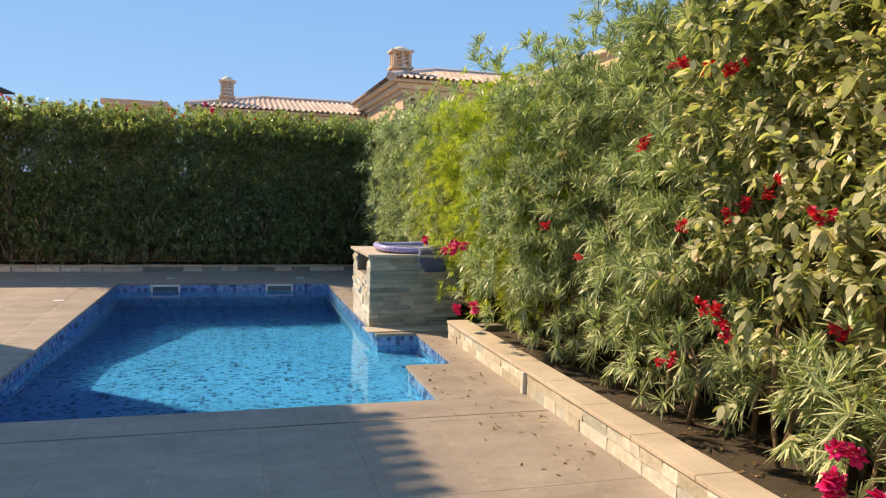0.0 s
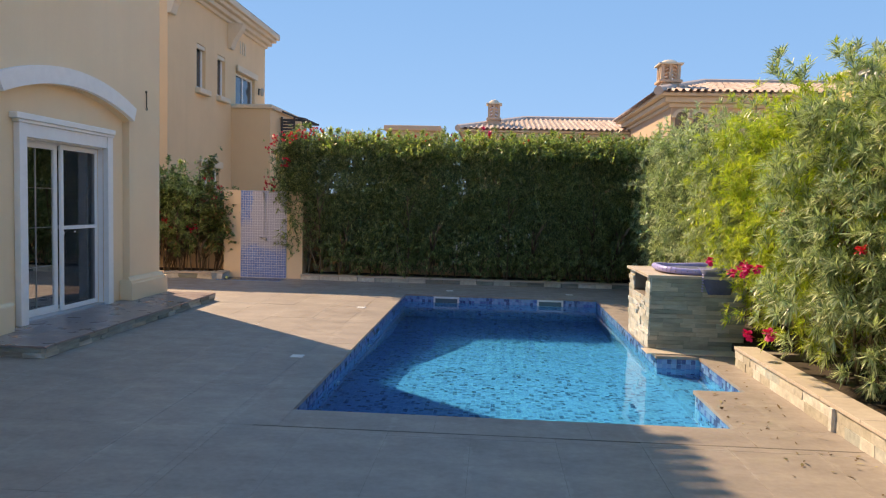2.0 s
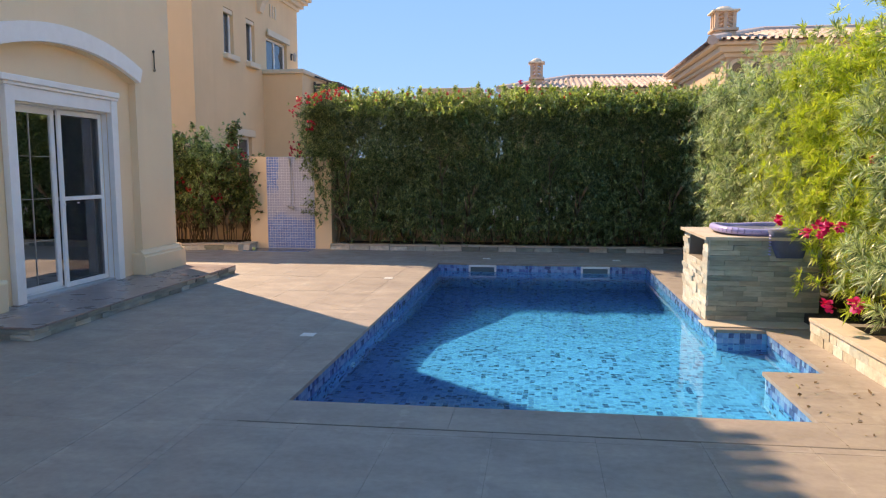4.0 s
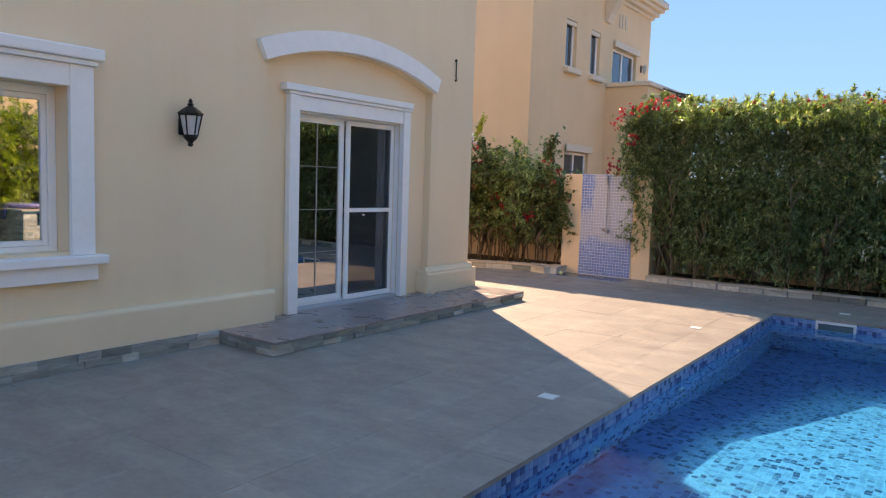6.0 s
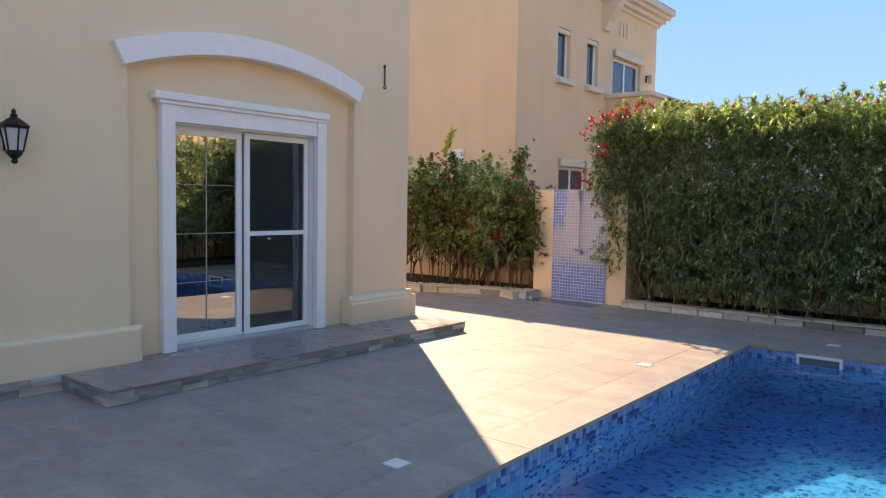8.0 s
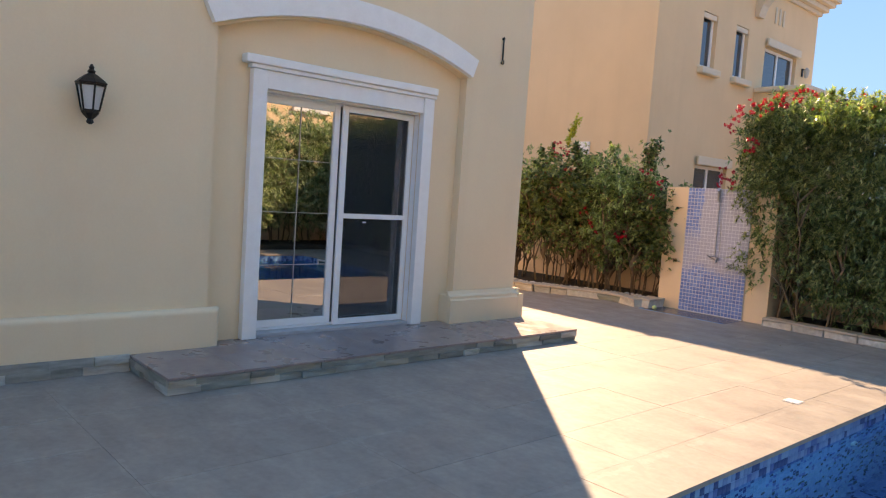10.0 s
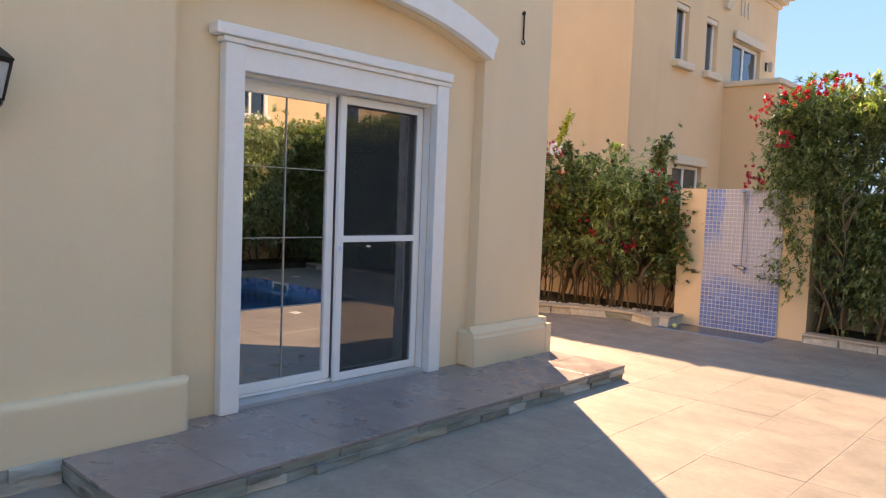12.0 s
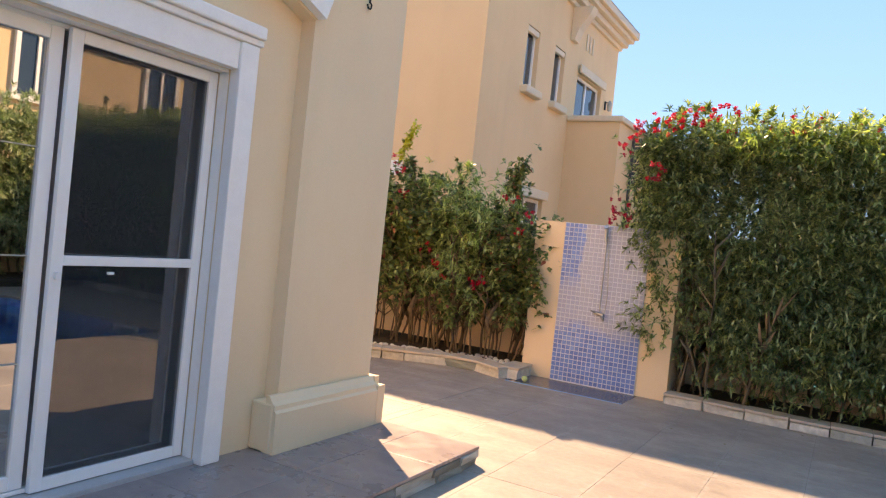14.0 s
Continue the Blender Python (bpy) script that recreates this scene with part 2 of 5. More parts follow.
SOIL = plain("soil", (0.055, 0.04, 0.028), 0.95, var=0.4, bump=0.8)
BLACK = plain("black_iron", (0.025, 0.022, 0.02), 0.45, 0.6, var=0.3)
CHROME = plain("chrome", (0.42, 0.43, 0.45), 0.35, 1.0)


# ---- building helpers ----
def box(bm, x0, x1, y0, y1, z0, z1, bevel=0.0):
    vs = [bm.verts.new((x, y, z)) for z in (z0, z1) for y in (y0, y1) for x in (x0, x1)]
    fs = [bm.faces.new([vs[i] for i in q]) for q in ((0, 2, 3, 1), (4, 5, 7, 6), (0, 1, 5, 4), (2, 6, 7, 3), (0, 4, 6, 2), (1, 3, 7, 5))]
    if bevel:
        es = {e for f in fs for e in f.edges}
        bmesh.ops.bevel(bm, geom=list(es), offset=bevel, segments=2, affect="EDGES", profile=0.5)
    return bm


def boxes(*bounds, bevel=0.0):
    bm = bmesh.new()
    for b in bounds:
        box(bm, *b, bevel=bevel)
    return bm


def tube(bm, a, b, r0, r1, n=8, cap=True):
    a, b = Vector(a), Vector(b)
    q = (b - a).to_track_quat("Z", "Y")
    rings = [[bm.verts.new(p + q @ Vector((r * math.cos(6.2832 * i / n), r * math.sin(6.2832 * i / n), 0))) for i in range(n)] for p, r in ((a, r0), (b, r1))]
    for i in range(n):
        bm.faces.new([rings[0][i], rings[0][(i + 1) % n], rings[1][(i + 1) % n], rings[1][i]])
    if cap:
        bm.faces.new(rings[0][::-1])
        bm.faces.new(rings[1])
    return bm


def lathe(bm, prof, n=16, at=(0, 0, 0)):
    rings = [[bm.verts.new((at[0] + r * math.cos(6.2832 * i / n), at[1] + r * math.sin(6.2832 * i / n), at[2] + z)) for i in range(n)] for r, z in prof]
    for r0, r1 in zip(rings, rings[1:]):
        for i in range(n):
            bm.faces.new([r0[i], r0[(i + 1) % n], r1[(i + 1) % n], r1[i]])
    bm.faces.new(rings[0][::-1])
    bm.faces.new(rings[-1])
    return bm


def prism(bm, pts, axis, lo, hi):
    """Extrude a 2-D outline along an axis. The outline's two numbers are the other two axes in order."""
    def at(p, w):
        v = list(p)
        v.insert("xyz".index(axis), w)
        return v
    a = [bm.verts.new(at(p, lo)) for p in pts]
    b = [bm.verts.new(at(p, hi)) for p in pts]
    n = len(pts)
    for i in range(n):
        bm.faces.new([a[i], a[(i + 1) % n], b[(i + 1) % n], b[i]])
    bm.faces.new(a[::-1])
    bm.faces.new(b)
    bmesh.ops.recalc_face_normals(bm, faces=bm.faces)
    return bm


def to_mesh(name, bm, material, smooth=False):
    me = bpy.data.meshes.new(name)
    bmesh.ops.recalc_face_normals(bm, faces=bm.faces)
    bm.to_mesh(me)
    bm.free()
    me.materials.append(material)
    if smooth:
        me.polygons.foreach_set("use_smooth", [True] * len(me.polygons))
    return me


def part(name, bm, material, parent=None, label="", smooth=False, kind=""):
    ob = new(name, to_mesh(name, bm, material, smooth) if isinstance(bm, bmesh.types.BMesh) else bm)
    ob.parent = parent
    return tagged(ob, label, kind=kind)


def thing(name, label, category, at=(0, 0, 0), group=""):
    ob = new(name)
    ob.empty_display_size = 0.1
    ob.location = at
    return tagged(ob, label, category, group)


def setting(name, bm, material, label="", smooth=False):
    return part(name, bm, material, None, label, smooth, "structure")


# ---- ground and pool ----
HX = -5.43          # face of the house wall
PX0, PX1, PY0, PY1 = -1.87, 1.40, 5.53, 12.64
NX, NY0, NY1 = 1.845, 6.62, 8.085
WATER_Z, FLOOR_Z = -0.13, -0.60


def ground_sheet():
    bm = bmesh.new()
    xs = [-400, PX0 - 0.1, PX1 + 0.1, NX + 0.1, 400]
    ys = [-400, PY0 - 0.1, NY0 - 0.1, NY1 + 0.1, PY1 + 0.1, 400]
    v = {(i, j): bm.verts.new((x, y, -0.0018)) for i, x in enumerate(xs) for j, y in enumerate(ys)}
    for i in range(4):
        for j in range(5):
            if i == 1 and 1 <= j <= 3 or i == 2 and j == 2:
                continue
            bm.faces.new([v[i, j], v[i + 1, j], v[i + 1, j + 1], v[i, j + 1]])
    return bm


setting("ground", ground_sheet(), GROUT, "sandy grout bed under the paving")
T = 0.12
F0, F1 = -1.75, -0.034
bm = bmesh.new()
box(bm, PX0 - T, PX0, PY0 - T, PY1 + T, F0, F1)
box(bm, PX1, PX1 + T, PY0 - T, NY0 - T, F0, F1)
box(bm, NX, NX + T, NY0 - T, NY1 + T, F0, F1)
box(bm, PX1, PX1 + T, NY1 + T, PY1 + T, F0, F1)
pool_side = setting("wall_pool_side", bm, MOS_X, "blue mosaic side wall of the pool")
bm = bmesh.new()
box(bm, PX0, PX1, PY0 - T, PY0, F0, F1)
box(bm, PX0, PX1, PY1, PY1 + T, F0, F1)
box(bm, PX1, NX, NY0 - T, NY0, F0, F1)
box(bm, PX1, NX, NY1, NY1 + T, F0, F1)
pool_end = setting("wall_pool_end", bm, MOS_Y, "blue mosaic end wall of the pool")
bm = bmesh.new()
prism(bm, [(PY0, F0), (PY1, F0), (PY1, -1.6), (11.0, -1.55), (8.2, FLOOR_Z - 0.08), (PY0, FLOOR_Z + 0.12)], "x", PX0, PX1)
setting("floor_pool", bm, MOS_FLOOR, "light and dark blue mosaic pool floor")
setting("floor_pool_niche", boxes((PX1, NX, NY0, NY1, F0, -0.42)), MOS_FLOOR, "light blue mosaic seat in the pool niche")


def water_sheet():
    bm = bmesh.new()
    xs, ys = [PX0, PX1, NX], [PY0, NY0, NY1, PY1]
    v = {(i, j): bm.verts.new((x, y, WATER_Z)) for i, x in enumerate(xs) for j, y in enumerate(ys)}
    for i in range(2):
        for j in range(3):
            if i == 0 or j == 1:
                bm.faces.new([v[i, j], v[i + 1, j], v[i + 1, j + 1], v[i, j + 1]])
    return bm


bm = water_sheet()
for f in bm.faces:
    f.normal_update()
    if f.normal.z < 0:
        f.normal_flip()
water_me = bpy.data.meshes.new("water")
bm.to_mesh(water_me)
bm.free()
water_me.materials.append(WATER)
water = tagged(new("water", water_me), "clear rippled turquoise pool water", kind="structure")
water.visible_shadow = False

# ---- house ----
HY = 10.94
RY0, RY1, RD = 7.425, 10.035, 0.10        # recess round the door
DY0, DY1, DZ1 = 7.875, 9.53, 2.18        # door opening
WY0, WY1, WZ0, WZ1 = 3.6, 5.54, 0.89, 2.12
EAVE = 6.83


def arc(y0, y1, z, rise, n=18):
    half = (y1 - y0) / 2
    r = (half * half + rise * rise) / (2 * rise)
    a = math.asin(half / r)
    return [((y0 + y1) / 2 + r * math.sin(-a + 2 * a * i / n), z + rise - r + r * math.cos(-a + 2 * a * i / n)) for i in range(n + 1)]


SPRING, RISE = 2.585, 0.245
INX = HX - 0.34


def house_shell():
    bm = bmesh.new()
    x0, x1 = HX - RD, HX
    box(bm, x0, x1, WY1, RY0, 0, 5.0)
    box(bm, x0, x1, RY1, HY, 0, 5.0)
    prism(bm, arc(RY0, RY1, SPRING, RISE) + [(RY1, 5.0), (RY0, 5.0)], "x", x0, x1)
    box(bm, x0, x1, -6, WY0, 0, 5.0)
    box(bm, x0, x1, WY0, WY1, 0, WZ0)
    box(bm, x0, x1, WY0, WY1, WZ1, 5.0)
    box(bm, x0, x1, -6, HY, 5.0, EAVE)
    a0, a1 = INX, HX - RD
    box(bm, a0, a1, WY1, DY0, 0, EAVE)
    box(bm, a0, a1, DY1, HY, 0, EAVE)
    box(bm, a0, a1, DY0, DY1, DZ1, EAVE)
    box(bm, a0, a1, -6, WY0, 0, EAVE)
    box(bm, a0, a1, WY0, WY1, 0, WZ0)
    box(bm, a0, a1, WY0, WY1, WZ1, EAVE)
    box(bm, -13, a0, HY - 0.3, HY, 0, EAVE)
    box(bm, -13, a0, -6, -5.7, 0, EAVE)
    box(bm, -13.2, -13, -6, HY, 0, EAVE)
    return bm


setting("wall_house", house_shell(), WALL, "smooth cream painted rendered wall of the villa")
setting("floor_house", boxes((-13, INX, -5.7, HY - 0.3, 0.02, 0.10)), STEP, "dim indoor stone floor")
setting("ceiling_house", boxes((-13, INX, -5.7, HY - 0.3, 2.8, 2.9)), WHITE, "indoor white ceiling")
# the room's dimness is put into this wall's dark base colour
setting("wall_inner", boxes((-10.2, -10, -5.7, HY - 0.3, 0.1, 2.8)), plain("dim_room_wall", (0.18, 0.15, 0.13), 0.8), "indoor wall coloured dark for the dim room")
bm = boxes((-13.2, HX + 0.04, -6, HY, EAVE + 0.003, EAVE + 0.1))
for i in range(90):
    e = 0.02 * math.sin(i * 2.7)
    tube(bm, (HX - 1.4, -5.9 + i * 0.187, EAVE + 0.42), (HX + 0.2 + e, -5.9 + i * 0.187, EAVE + 0.13), 0.06, 0.06, 8)
setting("roof_house", bm, CREAM, "eaves of the villa roof with clay tile ends")

bm = bmesh.new()
prism(bm, arc(RY0 - 0.05, RY1 + 0.02, SPRING + 0.01, RISE) + arc(RY0 - 0.14, RY1 + 0.085, SPRING + 0.185, RISE + 0.02)[::-1], "x", HX + 0.003, HX + 0.065)
setting("trim_arch", bm, WHITE, "white segmental arch moulding over the terrace door")


def plinth(name, y0, y1, top, label, end=0.0):
    prof = [(HX + 0.003, 0.0), (HX + 0.085, 0.0), (HX + 0.085, top - 0.09), (HX + 0.07, top - 0.075), (HX + 0.07, top - 0.05), (HX + 0.045, top - 0.03), (HX + 0.03, top), (HX + 0.003, top)]
    if not end:
        prof = [(HX + 0.003, 0.0), (HX + 0.075, 0.0), (HX + 0.072, top - 0.09), (HX + 0.06, top - 0.04), (HX + 0.04, top - 0.012), (HX + 0.003, top)]
    bm = bmesh.new()
    if end:
        prism(bm, prof, "y", y0, y1)
    else:
        box(bm, HX + 0.003, HX + 0.08, y0, y1, -0.05, top)
        bmesh.ops.bevel(bm, geom=[e for e in bm.edges if max(v.co.x for v in e.verts) > HX + 0.07 and min(v.co.x for v in e.verts) > HX + 0.07 and max(v.co.z for v in e.verts) > 0.1], offset=0.04, segments=5, affect="EDGES", profile=0.5)
    if end:
        box(bm, HX - 1.5, HX + 0.085, HY + 0.003, HY + 0.085, 0, top - 0.06)
        box(bm, HX - 1.5, HX + 0.05, HY + 0.003, HY + 0.05, top - 0.06, top)
    return setting(name, bm, WALL, label)


plinth("baseboard_left", -6, 7.505, 0.42, "cream rendered plinth with a soft rounded top")
plinth("baseboard_pier", 9.94, HY, 0.44, "cream plinth of the corner pier with a stepped moulding", 1)
setting("baseboard_return", boxes((HX - RD, HX + 0.06, RY1 - 0.1, RY1 - 0.003, 0.12, 0.40), bevel=0.012), WALL, "cream plinth return in the recess")

# terrace door surround
FX = HX - RD
bm = bmesh.new()
box(bm, FX + 0.003, FX + 0.075, DY0 - 0.13, DY0, 0.12, 2.325, bevel=0.006)
box(bm, FX + 0.003, FX + 0.075, DY1, DY1 + 0.125, 0.12, 2.325, bevel=0.006)
box(bm, FX + 0.003, FX + 0.060, DY0 + 0.002, DY1 - 0.002, DZ1, 2.325, bevel=0.004)
box(bm, FX + 0.003, FX + 0.083, DY0 - 0.15, DY1 + 0.145, 2.327, 2.36, bevel=0.006)
box(bm, FX + 0.003, FX + 0.105, DY0 - 0.205, DY1 + 0.14, 2.362, 2.43, bevel=0.01)
setting("trim_door", bm, WHITE, "white moulded surround and cornice of the terrace door")
setting("sill_door", boxes((INX, FX + 0.02, DY0, DY1, 0.1, 0.145), bevel=0.004), plain("grey_sill", (0.42, 0.42, 0.43), 0.5), "grey stone sill under the terrace door")
setting("lintel_box", boxes((FX - 0.12, FX - 0.005, DY0 + 0.002, DY1 - 0.002, DZ1 - 0.012, DZ1 + 0.1)), WHITE, "white shutter box over the terrace door")


def frame_bars(y0, y1, z0, z1, x0, x1, w, mid=None):
    bm = bmesh.new()
    box(bm, x0, x1, y0, y0 + w, z0, z1, bevel=0.004)
    box(bm, x0, x1, y1 - w, y1, z0, z1, bevel=0.004)
    box(bm, x0 + 0.001, x1 - 0.001, y0 + w, y1 - w, z0, z0 + w, bevel=0.003)
    box(bm, x0 + 0.001, x1 - 0.001, y0 + w, y1 - w, z1 - w, z1, bevel=0.003)
    if mid:
        box(bm, x0 + 0.001, x1 - 0.001, y0 + w, y1 - w, mid - 0.022, mid + 0.022, bevel=0.003)
    return bm


door = thing("door_1", "closed white sliding glass terrace door, one leaf with insect screen", "sliding door", (FX - 0.1, 8.7, 0.145))
door["kind"] = "structure"


def at_world(ob):
    """Keep the place of a part built in world numbers under a thing that stands elsewhere."""
    ob.matrix_parent_inverse = Matrix.Translation(ob.parent.location).inverted()
    return ob


GX = FX - 0.125
at_world(part("door_frame", frame_bars(DY0 + 0.001, DY1 - 0.001, 0.147, 2.167, GX - 0.04, GX + 0.02, 0.02), UPVC, door, "white plastic outer frame"))
bm = boxes((GX + 0.06, FX - 0.001, DY1 - 0.004, DY1 - 0.0005, 0.146, 2.164), (GX + 0.06, FX - 0.001, DY0 + 0.0005, DY0 + 0.004, 0.146, 2.164), (GX + 0.06, FX - 0.002, DY0 + 0.004, DY1 - 0.004, 2.1625, 2.1665))
setting("trim_reveal", bm, WHITE, "white painted reveal of the terrace door")
lf = at_world(part("sash", frame_bars(DY0 + 0.022, 8.703, 0.17, 2.15, GX - 0.018, GX + 0.016, 0.06), UPVC, door, "white sash of the fixed leaf"))
rf = at_world(part("sash", frame_bars(8.713, DY1 - 0.006, 0.15, 2.158, GX + 0.024, GX + 0.055, 0.056, 1.16), UPVC, door, "white screen sash with a middle rail"))


def pane(parent, y0, y1, z0, z1, x, mat, label):
    return at_world(part("pane", boxes((x, x + 0.005, y0, y1, z0, z1)), mat, parent, label))


pane(door, DY0 + 0.083, 8.642, 0.231, 2.089, GX - 0.008, GLASS, "dark reflecting glass")


def screen_mat():
    m = Mat("insect_screen")
    tr = m.n.new("ShaderNodeBsdfTransparent")
    df = m.n.new("ShaderNodeBsdfDiffuse")
    df.inputs["Color"].default_value = (0.05, 0.055, 0.065, 1)
    mx = m.n.new("ShaderNodeMixShader")
    mx.inputs[0].default_value = 0.28
    m.l.new(tr.outputs[0], mx.inputs[1])
    m.l.new(df.outputs[0], mx.inputs[2])
    m.l.new(mx.outputs[0], m.n["Material Output"].inputs["Surface"])
    return m.m


SCREEN = screen_mat()
pane(door, 8.77, DY1 - 0.063, 0.207, 1.137, GX + 0.038, SCREEN, "fine grey insect screen")
pane(door, 8.77, DY1 - 0.063, 1.183, 2.101, GX + 0.038, SCREEN, "fine grey insect screen")
pane(door, 8.705, DY1 - 0.022, 0.17, 2.145, GX - 0.012, GLASS, "dark reflecting glass")
BRASS = plain("pale_bar", (0.42, 0.42, 0.40), 0.4, 0.3)
at_world(part("glazing_bar", boxes((GX - 0.002, GX + 0.006, 8.305, 8.310, 0.232, 2.088), *[(GX - 0.002, GX + 0.006, DY0 + 0.083, 8.642, z, z + 0.005) for z in (0.71, 1.17, 1.63)]), BRASS, door, "thin pale glazing grid"))
at_world(part("latch", boxes((GX + 0.056, GX + 0.075, 8.73, 8.75, 1.08, 1.11), (GX + 0.045, GX + 0.06, 8.99, 9.02, 1.10, 1.112), bevel=0.002), UPVC, door, "small white latch"))


def curtain(y0, y1, x, name, label):
    bm = bmesh.new()
    n = int((y1 - y0) / 0.02)
    rows = []
    for z in (0.14, 2.3):
        rows.append([bm.verts.new((x + 0.035 * math.sin(i * 0.75) + 0.012 * math.sin(i * 0.31), y0 + (y1 - y0) * i / n, z)) for i in range(n + 1)])
    for i in range(n):
        bm.faces.new([rows[0][i], rows[0][i + 1], rows[1][i + 1], rows[1][i]])
    ob = new(name, to_mesh(name, bm, plain("curtain_cloth", (0.33, 0.36, 0.36), 0.9), True))
    s = ob.modifiers.new("thick", "SOLIDIFY")
    s.thickness = 0.003
    return tagged(ob, label, "curtain")


curtain(9.0, 9.75, INX - 0.15, "curtain", "drawn grey-green cloth curtain behind the terrace door")

# house window
wt = bmesh.new()
box(wt, HX + 0.003, HX + 0.05, WY1, WY1 + 0.18, WZ0 - 0.02, WZ1 + 0.16, bevel=0.006)
box(wt, HX + 0.003, HX + 0.05, WY0 - 0.18, WY0, WZ0 - 0.02, WZ1 + 0.16, bevel=0.006)
box(wt, HX + 0.003, HX + 0.045, WY0, WY1, WZ1, WZ1 + 0.16, bevel=0.004)
box(wt, HX + 0.003, HX + 0.08, WY0 - 0.22, WY1 + 0.20, WZ1 + 0.162, WZ1 + 0.20, bevel=0.006)
box(wt, HX + 0.003, HX + 0.11, WY0 - 0.25, WY1 + 0.24, WZ1 + 0.202, WZ1 + 0.29, bevel=0.012)
box(wt, HX - 0.2, HX + 0.12, WY0 - 0.24, WY1 + 0.25, WZ0 - 0.09, WZ0 - 0.022, bevel=0.008)
box(wt, HX + 0.003, HX + 0.07, WY0 - 0.2, WY1 + 0.19, WZ0 - 0.215, WZ0 - 0.092, bevel=0.006)
setting("trim_window", wt, WHITE, "white moulded window surround with a deep sill")
win = thing("window_1", "white framed villa window with dark reflecting glass, closed", "window", (HX - 0.2, 4.6, WZ0))
win["kind"] = "structure"
at_world(part("window_frame", frame_bars(WY0 + 0.002, WY1 - 0.002, WZ0 - 0.018, WZ1 - 0.002, HX - 0.24, HX - 0.17, 0.06), UPVC, win, "white plastic frame"))
at_world(part("sash", frame_bars(4.52, WY1 - 0.064, WZ0 + 0.044, WZ1 - 0.064, HX - 0.225, HX - 0.185, 0.04), UPVC, win, "white sash"))
pane(win, WY0 + 0.062, 4.518, WZ0 + 0.044, WZ1 - 0.064, HX - 0.21, GLASS, "dark reflecting glass")
pane(win, 4.562, WY1 - 0.106, WZ0 + 0.086, WZ1 - 0.106, HX - 0.206, GLASS, "dark reflecting glass")
at_world(part("glazing_bar", boxes((HX - 0.225, HX - 0.218, 4.98, 4.988, WZ0 + 0.06, WZ1 - 0.1), *[(HX - 0.225, HX - 0.218, 4.562, WY1 - 0.106, z, z + 0.008) for z in (1.37, 1.72)]), BRASS, win, "thin pale glazing grid"))


# wall lantern
def wall_lantern(x, y, z):
    t = thing("wall_lantern", "black cast-metal wall lantern with frosted panes, unlit, on the cream wall", "lantern", (x, y, z))
    bm = lathe(bmesh.new(), [(0.012, -0.205), (0.028, -0.19), (0.020, -0.17), (0.045, -0.145), (0.062, -0.125), (0.062, -0.11)], 8)
    part("base", bm, BLACK, t, smooth=False)
    bm = lathe(bmesh.new(), [(0.108, 0.08), (0.112, 0.09), (0.085, 0.115), (0.045, 0.145), (0.022, 0.158), (0.030, 0.172), (0.014, 0.188), (0.020, 0.20), (0.006, 0.222)], 6)
    part("roof", bm, BLACK, t, "black pointed cap with a finial")
    bm = bmesh.new()
    for i in range(6):
        a = 6.2832 * i / 6
        tube(bm, (0.060 * math.cos(a), 0.060 * math.sin(a), -0.11), (0.098 * math.cos(a), 0.098 * math.sin(a), 0.08), 0.007, 0.008, 5)
    lathe(bm, [(0.066, -0.112), (0.066, -0.10)], 6)
    lathe(bm, [(0.100, 0.068), (0.102, 0.08)], 6)
    part("cage", bm, BLACK, t)
    bm = lathe(bmesh.new(), [(0.056, -0.108), (0.092, 0.078)], 6)
    part("pane", bm, plain("frosted_glass", (0.55, 0.56, 0.55), 0.35), t, "pale frosted glass")
    bm = boxes((-0.135, -0.115, -0.035, 0.035, -0.10, 0.05), bevel=0.006)
    tube(bm, (-0.12, 0, -0.02), (-0.07, 0, -0.13), 0.011, 0.011, 8)
    tube(bm, (-0.07, 0, -0.13), (-0.005, 0, -0.15), 0.011, 0.011, 8)
    part("bracket", bm, BLACK, t)
    return t


lantern = wall_lantern(HX + 0.13, 6.50, 1.925)
lantern.scale = (0.93, 0.93, 0.93)


def wall_hook(x, y, z):
    t = thing("wall_hook", "small rusty iron hook bar fixed to the cream wall", "hook", (x, y, z))
    bm = bmesh.new()
    tube(bm, (0.012, 0, 0.13), (0.012, 0, -0.11), 0.008, 0.008, 6)
    part("bar", bm, BLACK, t)
    bm = bmesh.new()
    pts = [(0.012, 0.022 * math.sin(a), -0.128 + 0.02 * math.cos(a)) for a in [i * 0.7 for i in range(8)]]
    for p, q in zip(pts, pts[1:]):
        tube(bm, p, q, 0.006, 0.006, 5)
    part("ring", bm, BLACK, t)
    bm = bmesh.new()
    tube(bm, (-0.004, 0, 0.11), (0.02, 0, 0.11), 0.013, 0.013, 6)
    part("screw", bm, BLACK, t)


wall_hook(HX + 0.006, 10.50, 2.95)

# ---- boundary walls ----
setting("wall_boundary_left", boxes((-16, -5.753, 15.22, 15.42, 0, 1.72)), WALL, "cream rendered garden boundary wall")
setting("wall_shower_pier", boxes((-5.75, -4.15, 14.42, 15.8, 0, 1.735)), WALL, "cream rendered wall pier behind the shower")
setting("wall_boundary_far", boxes((-4.147, 3.6, 15.35, 15.55, 0, 1.72)), WALL, "cream rendered garden wall behind the hedge")
setting("wall_boundary_right", boxes((3.4, 3.6, -6, 15.347, 0, 1.9)), WALL, "cream rendered garden wall behind the shrubs")
setting("wall_boundary_near", boxes((HX, 3.397, -6.2, -6, 0, 1.9)), WALL, "cream rendered garden wall")


